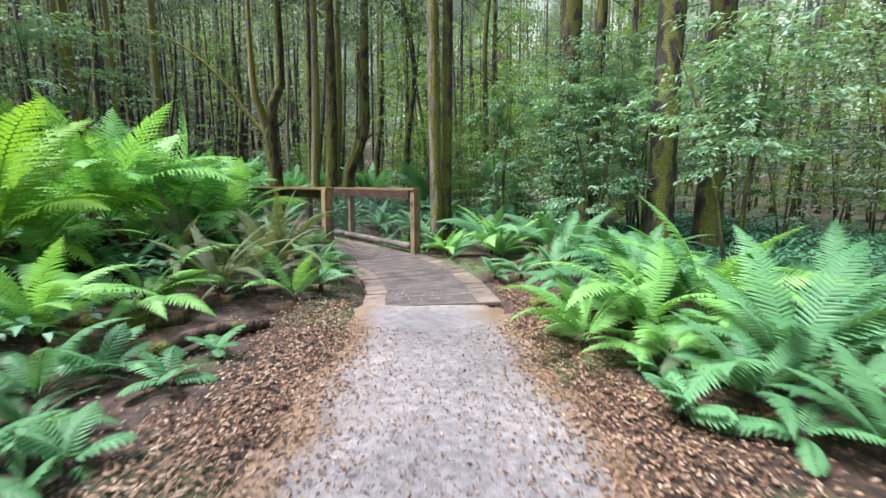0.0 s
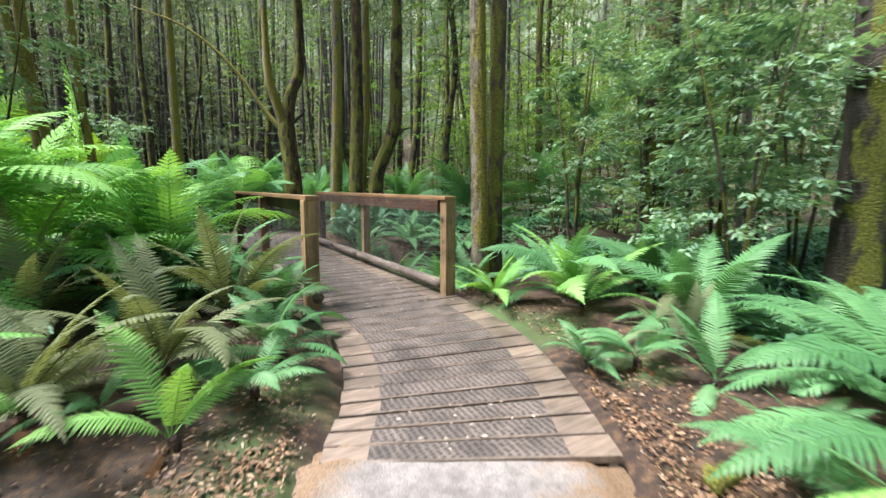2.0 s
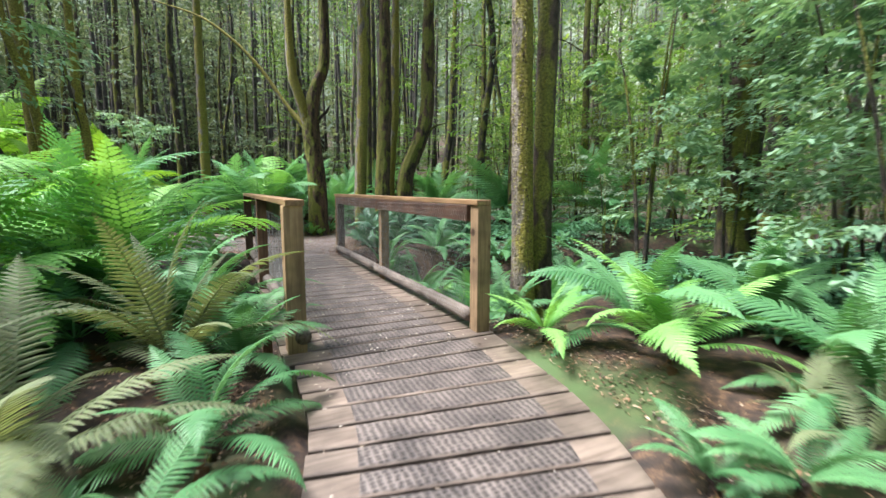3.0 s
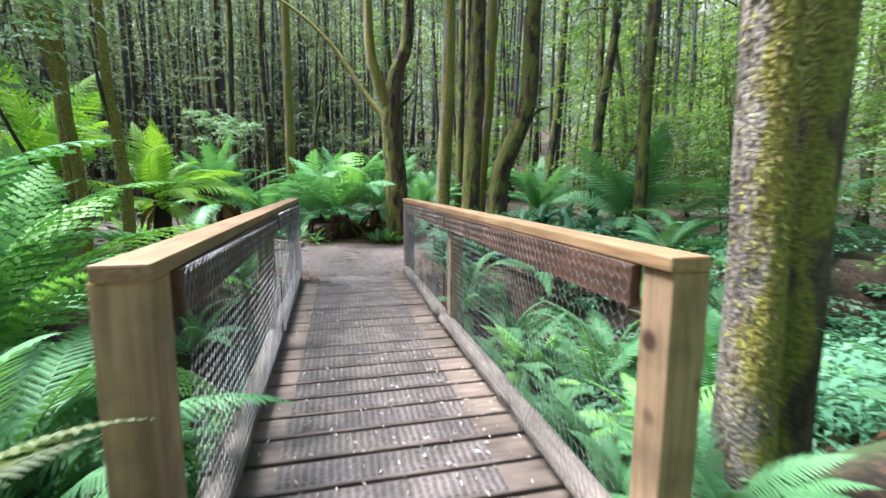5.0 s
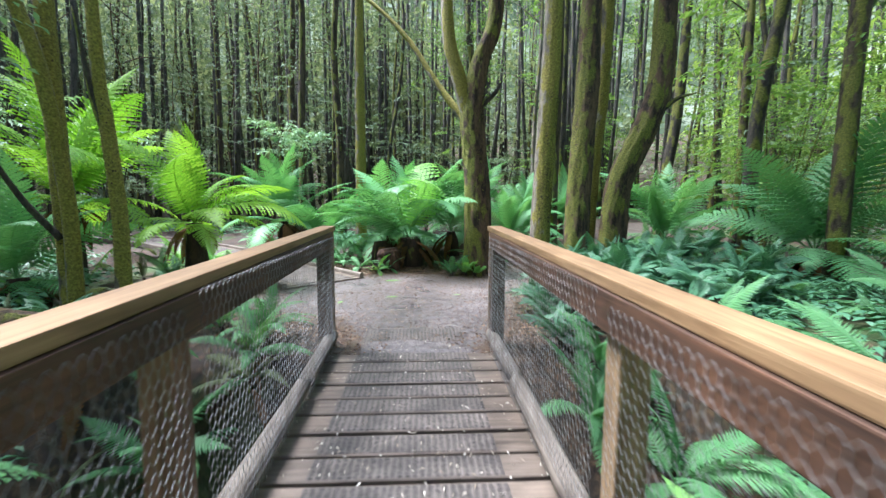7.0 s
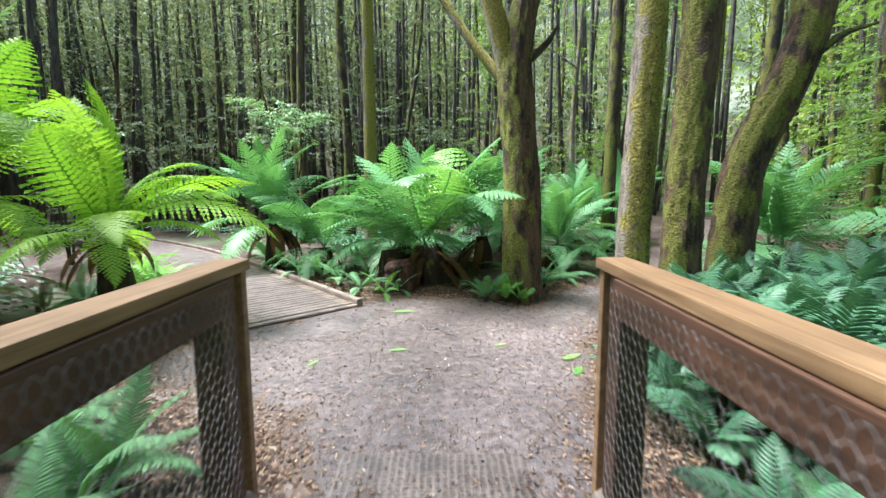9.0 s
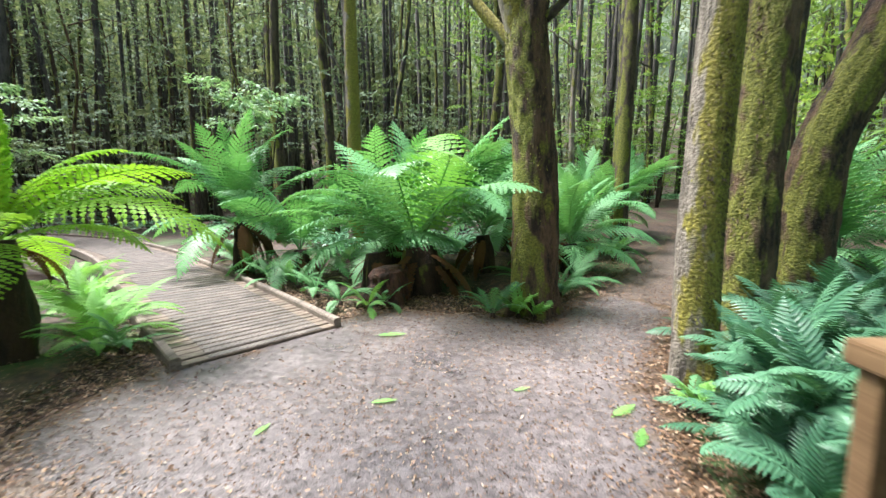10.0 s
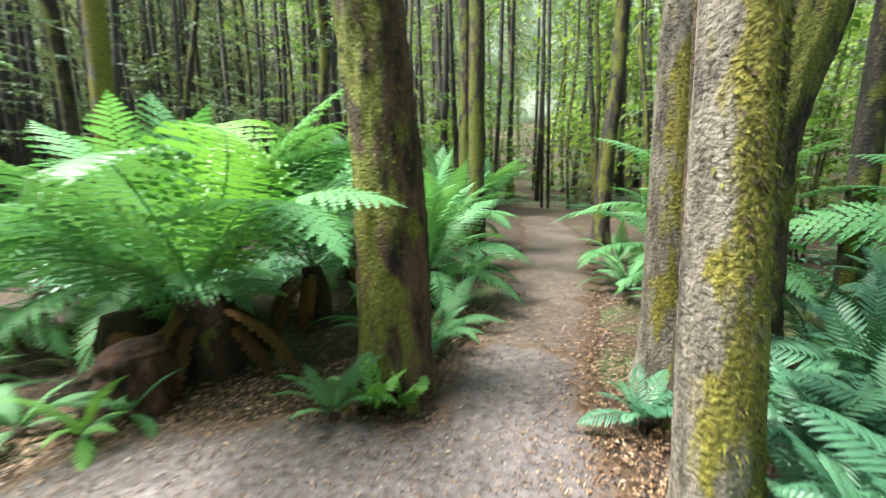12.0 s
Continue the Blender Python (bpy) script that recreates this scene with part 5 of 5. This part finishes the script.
# the gully under the bridge
for i, (x, y, n, s, kind) in enumerate([
        (5.0, 8.1, 15, 1.09, "green"), (5.6, 9.0, 16, 1.15, "green"), (4.9, 9.5, 14, 1.03, "green"), (5.3, 10.5, 15, 1.09, "green"), (4.75, 7.4, 11, 0.69, "green"), (6.4, 8.3, 16, 1.26, "green"), (6.4, 9.8, 16, 1.26, "green"),
        (4.8, 10.9, 14, 0.9, "green"), (4.75, 8.7, 13, 0.85, "green"), (5.2, 9.4, 15, 1.0, "bright"), (5.6, 8.0, 14, 1.0, "bright"), (1.75, 9.6, 14, 0.95, "bright"), (1.7, 8.6, 14, 1.0, "green"), (6.0, 11.2, 14, 1.03, "green"), (7.4, 9.4, 16, 1.26, "green"), (7.4, 10.9, 16, 1.26, "green"), (8.6, 10.2, 16, 1.38, "green"), (8.9, 12.0, 16, 1.26, "green"),
        (1.9, 8.0, 14, 0.98, "green"), (1.5, 9.2, 15, 1.03, "green"), (2.0, 10.0, 12, 0.86, "green"), (1.4, 10.9, 14, 0.98, "green"), (0.6, 9.8, 15, 1.15, "green"), (2.05, 8.9, 10, 0.69, "green"), (0.6, 11.3, 14, 1.03, "green"), (1.9, 11.4, 11, 0.69, "green")]):
    fern("fern", x, y, n, s, GROUND_BRIGHT if kind == "bright" else GROUND_GREEN, "lush fern growing in the gully below the bridge", 360 + i, 0.05, 3, "gully ferns")
for i, (x, y, n, s) in enumerate([(1.6, 7.35, 13, 1.1), (1.05, 7.75, 13, 1.15), (0.4, 7.9, 13, 1.15), (2.05, 7.0, 10, 0.85), (1.85, 11.95, 9, 0.65), (1.3, 12.2, 10, 0.8), (0.75, 12.6, 11, 0.9)]):
    fern("fern", x, y, n, s, GROUND_GREEN, "green fern beside an end of the bridge", 395 + i, 0.04, 2, "ground ferns")
# hard ferns by the clearing
for i, (x, y, n, s) in enumerate([
        (4.95, 12.75, 17, 0.77), (5.3, 13.25, 19, 0.89), (5.75, 13.6, 19, 0.93), (5.05, 13.45, 14, 0.57), (5.9, 12.8, 19, 0.89), (4.85, 12.2, 16, 0.65), (5.5, 12.2, 18, 0.81), (6.6, 13.3, 19, 0.93), (6.5, 12.3, 18, 0.84),
        (7.3, 13.9, 18, 0.89), (7.4, 12.8, 18, 0.89), (8.2, 13.3, 18, 0.89), (6.8, 14.2, 17, 0.77), (8.2, 14.6, 17, 0.81), (4.75, 11.6, 15, 0.65), (5.75, 14.05, 13, 0.61), (6.4, 14.3, 15, 0.72), (5.0, 13.1, 15, 0.7), (5.55, 13.0, 16, 0.8), (5.2, 12.5, 15, 0.75), (5.45, 13.75, 13, 0.7), (6.1, 13.2, 16, 0.85), (6.2, 13.9, 15, 0.85), (5.75, 15.0, 12, 0.59)]):
    fern("hard_fern", x, y, n, s, HARD_DARK, "dark blue-green hard fern with glossy leaflets", 400 + i, 0.05, 0, "hard ferns", tilt=16)
    if n > 12:
        fern("hard_fern", x + 0.22, y + 0.3, n, s * 0.95, HARD_DARK, "dark blue-green hard fern with glossy leaflets", 480 + i, 0.24, 0, "hard ferns", z=hz(x, y) + 0.12, tilt=18)
# small ferns along the spur boardwalk and the foot of the trees
for i, (x, y, n, s, kind) in enumerate([
        (2.15, 16.55, 10, 0.55, "green"), (1.75, 17.0, 10, 0.6, "green"), (1.3, 17.6, 10, 0.65, "green"), (0.8, 18.0, 10, 0.65, "green"), (2.55, 16.35, 8, 0.5, "bright"), (2.75, 16.55, 9, 0.55, "green"), (0.2, 18.7, 10, 0.6, "green"),
        (0.1, 15.4, 15, 0.85, "bright"), (0.3, 15.0, 13, 0.75, "bright"), (-0.5, 15.85, 15, 0.95, "bright"), (-0.75, 16.35, 12, 0.8, "bright"), (-1.3, 17.0, 12, 0.8, "bright"), (-2.0, 17.6, 12, 0.9, "bright"), (-0.9, 15.2, 11, 0.8, "green"), (0.55, 14.95, 8, 0.55, "green"), (-0.6, 20.0, 11, 0.8, "green"), (-1.5, 21.0, 12, 0.9, "green"),
        (4.0, 15.95, 9, 0.62, "green"), (5.0, 16.75, 10, 0.72, "green"), (5.35, 17.2, 10, 0.75, "green"), (4.7, 17.1, 10, 0.8, "green"), (6.6, 18.9, 10, 0.8, "green"), (7.4, 20.9, 10, 0.9, "green"), (8.3, 17.6, 12, 1.0, "green"), (9.5, 19.0, 12, 1.0, "green"), (7.6, 16.1, 12, 0.9, "green")]):
    fern("fern", x, y, n, s, GROUND_BRIGHT if kind == "bright" else GROUND_GREEN, "small fern at the edge of the boardwalk" if x < 3.5 else "small fern at the edge of the trail", 430 + i, 0.03, 1, "small ferns")
for i, (x, y, n, s) in enumerate([(2.35, 0.95, 8, 0.6), (2.55, 0.5, 7, 0.6), (2.75, 1.3, 7, 0.55), (-0.3, 2.4, 8, 0.7), (-0.75, 2.0, 8, 0.75), (-1.0, 2.7, 9, 0.8), (0.15, 3.15, 7, 0.6), (0.5, 3.6, 7, 0.55), (-0.2, 3.6, 9, 0.7), (-0.9, 3.2, 9, 0.75), (-0.5, 2.7, 8, 0.6), (-1.3, 2.4, 8, 0.7),
                                  (5.08, 13.9, 6, 0.5), (2.9, 0.2, 8, 0.7), (4.2, 7.3, 7, 0.6), (2.2, 7.6, 7, 0.6)]):
    fern("seedling_fern", x, y, n, s, HARD_GREEN, "small fresh green fern with broad leaflets", 470 + i, 0.02, 0, "small ferns", tilt=16)

for i, (x, y, n, s) in enumerate([(4.28, 15.9, 7, 0.72), (4.46, 15.84, 6, 0.62), (5.02, 13.72, 5, 0.5)]):
    fern("seedling_fern", x, y, n, s, HARD_FRESH, "fresh yellow-green seedling fern at a tree's foot", 495 + i, 0.02, 0, "small ferns", tilt=12)

# young ferns filling the banks
rng = np.random.default_rng(90)
done = 0
taken = []
while done < 130:
    zone = done % 4
    x, y = [(rng.uniform(-2.8, 1.9), rng.uniform(2.0, 8.5)), (rng.uniform(2.6, 7.5), rng.uniform(-0.8, 7.0)), (rng.uniform(4.6, 10), rng.uniform(7, 17)), (rng.uniform(-3.5, 4.2), rng.uniform(8, 21))][zone]
    if float(path_gap(x, y, WAYS)) < (0.95 if zone == 0 else 0.6) or (2.3 < x < 4.4 and 6 < y < 12) or any(math.hypot(x - a, y - b) < 0.42 for a, b in taken):
        continue
    taken.append((x, y))
    kit = [GROUND_GREEN, GROUND_BRIGHT if zone == 0 else HARD_DARK, GROUND_GREEN, HARD_GREEN, GROUND_GREEN if zone == 0 else GROUND_GREY][int(rng.integers(0, 5))]
    tag = {id(GROUND_GREEN): "young green fern on the forest floor", id(GROUND_BRIGHT): "young bright green fern on the bank", id(HARD_DARK): "low dark hard fern on the forest floor", id(HARD_GREEN): "small fresh fern with broad leaflets", id(GROUND_GREY): "faded olive fern on the forest floor"}[id(kit)]
    fern("fern", x, y, int(rng.integers(6, 10)), rng.uniform(0.5, 0.8), kit, tag, 500 + done, 0.02, 1, "young ferns", tilt=15)
    done += 1

# fern pieces dropped on the gravel
for i, (x, y, a, s) in enumerate([(2.89, 13.98, 10, 0.2), (4.46, 13.72, 35, 0.27), (4.47, 13.37, 60, 0.25), (2.26, 13.59, 70, 0.16), (3.9, 14.11, 20, 0.15), (2.75, 15.4, 5, 0.32)]):
    ob = new("fallen_frond", GROUND_BRIGHT[2])
    ob.matrix_basis = Matrix.Translation((x, y, hz(x, y) + 0.022)) @ Matrix.Rotation(radians(a), 4, "Z") @ Matrix.Diagonal((s * 1.15, s * 1.4, s * 0.2, 1))
    tagged(ob, "broken green fern tip lying on gravel", "fern frond", "fallen fronds")

# the rotten stump under the large tree fern
v, f = tube([(0, 0, -0.1), (0.01, 0, 0.18), (-0.02, 0.02, 0.36), (-0.03, 0.02, 0.44)], [0.29, 0.25, 0.23, 0.17], 40, 40, 0.3, 0.15, 3.3)
stump = new("tree_stump", mesh_of("tree_stump", v, f, bark_material("rotten_wood", (0.015, 0.007, 0.005), (0.085, 0.035, 0.02), 0.8), True))
stump.location = (2.78, 16.85, hz(2.78, 16.85))
tagged(stump, "low rotten reddish-brown tree stump under ferns", "stump")

# fallen logs
for i, (pts, rad) in enumerate([([(3.5, 3.1, 0.06), (3.95, 3.05, 0.07), (4.5, 2.85, 0.06)], [0.085, 0.08, 0.07]), ([(-1.9, 4.9, 0.25), (-0.6, 4.75, 0.18), (0.4, 4.55, 0.08)], [0.13, 0.12, 0.10]), ([(0.1, 3.75, 0.08), (0.5, 4.0, 0.1), (1.0, 4.05, 0.07)], [0.06, 0.06, 0.05]), ([(-1.8, 12.2, 0.6), (-0.6, 11.9, 0.5), (0.6, 12.0, 0.35)], [0.17, 0.16, 0.14])]):
    v, f = tube(pts, rad, 20, 12, 0.15, 0, i + 3.0)
    tagged(new("fallen_log", mesh_of("fallen_log", v, f, BARK_MOSSY, True)), "rotting mossy log lying in the undergrowth", "log")

# ---- undergrowth and litter ----
rng = np.random.default_rng(71)
quads = []
count = 0
while count < 2600:
    x, y = [(rng.uniform(-7, 11), rng.uniform(2, 24)), (rng.uniform(-16, 22), rng.uniform(-1, 34)), (rng.uniform(4.5, 16), rng.uniform(-2, 9))][count % 3]
    if float(path_gap(x, y, WAYS)) < 2.3 or (2.2 < x < 4.4 and 6 < y < 12):
        continue
    count += 1
    z, s = hz(x, y), rng.uniform(0.45, 1.0)
    for k in range(6):
        az = k * 1.05 + rng.normal(0, 0.2)
        d = np.array([math.cos(az), math.sin(az), 0])
        sd = np.array([-math.sin(az), math.cos(az), 0])
        for j in range(5):
            t = j / 5
            c = np.array([x, y, z]) + d * s * t + np.array([0, 0, 1]) * s * (0.75 * t - 0.7 * t * t + 0.12)
            w = 0.24 * s * (1 - t) + 0.02
            for g in (-1, 1):
                e = c + sd * g * w + d * 0.06 * s - np.array([0, 0, 0.05 * s])
                quads.append([c, c + d * 0.05 * s + sd * g * w * 0.5, e, c - d * 0.035 * s + sd * g * w * 0.5])
tagged(new("undergrowth", quads_of("undergrowth", np.array(quads), FERN_DARK)), "low dark green fern undergrowth of the forest floor", "undergrowth", kind="stuff")



def scatter(rng, n, areas, keep, lift=0.012):
    """n places on the ground inside the areas (x0, x1, y0, y1, share), thinned by keep(gap, x, y)."""
    out, have = [], 0
    share = np.array([a[4] for a in areas])
    box = np.array([a[:4] for a in areas])
    while have < n:
        b = box[rng.choice(len(areas), 20000, p=share / share.sum())]
        x, y = rng.uniform(b[:, 0], b[:, 1]), rng.uniform(b[:, 2], b[:, 3])
        ok = rng.random(20000) < keep(path_gap(x, y, WAYS), x, y)
        x, y = x[ok], y[ok]
        out.append(np.stack([x, y, height(x, y) + 0.018 + rng.uniform(0, lift, len(x))], 1))
        have += len(x)
    return np.concatenate(out)[:n]


rng = np.random.default_rng(72)


def strewn(g, x, y):
    k = np.where(g < -0.55, 0.09, np.where(g < -0.25, 0.3, np.where(g < 0.75, 1.0, 0.3)))
    return k * (path_gap(x, y, DECK_LINE) > 0.15)


def beside(g, x, y):
    return np.exp(-((g - 0.2) / 0.36) ** 2) * (path_gap(x, y, DECK_LINE + SPUR_LINE) > 0.1)


def trampled(g, x, y):
    return (g < 0.25) * (path_gap(x, y, DECK_LINE + SPUR_LINE) > 0.05)


P = scatter(rng, 52000, [(-3, 5.2, -2, 7, 0.5), (-0.5, 8, 11.5, 19, 0.5)], strewn)
tagged(new("leaf_litter", quads_of("leaf_litter", leaves(rng, P, 0.037, 0.014, 0.0, 0.22), LITTER)), "scattered brown, orange and pale dry leaves", "leaf litter", kind="stuff")
P = scatter(rng, 22000, [(-2.6, 3.9, -1.5, 4.4, 0.62), (0.4, 6.5, 12.0, 18, 0.38)], beside)
tagged(new("leaf_litter", quads_of("leaf_litter", leaves(rng, P, 0.04, 0.017, 0.0, 0.2), TAN_LITTER)), "thick tan and orange leaf litter beside the path", "leaf litter", kind="stuff")
P = scatter(rng, 30000, [(-2, 3.6, -1.5, 4.6, 0.4), (0.2, 7, 11.9, 18, 0.6)], trampled, 0.006)
tagged(new("leaf_crumbs", quads_of("leaf_crumbs", leaves(rng, P, 0.024, 0.009, 0.0, 0.25), LITTER)), "fine crumbs of dry leaf and bark on gravel", "leaf litter", kind="stuff")
P = []
for _ in range(950):
    y = rng.uniform(3.9, 11.9)
    x = rng.uniform(2.6, 4.1) if y > 5.5 else rng.uniform(2.5, 3.7)
    P.append((x, y, (0.045 + 0.17 * min(max((y - 3.8) / 2.5, 0), 1) if y < 6.28 else DECK_Z0 + (DECK_Z1 - DECK_Z0) * (y - 6.3) / 5.6) + 0.015))
tagged(new("leaf_litter", quads_of("leaf_litter", leaves(rng, np.array(P), 0.033, 0.011, 0.0, 0.1), PALE_LITTER)), "pale dry leaflets scattered on the deck boards", "leaf litter", kind="stuff")
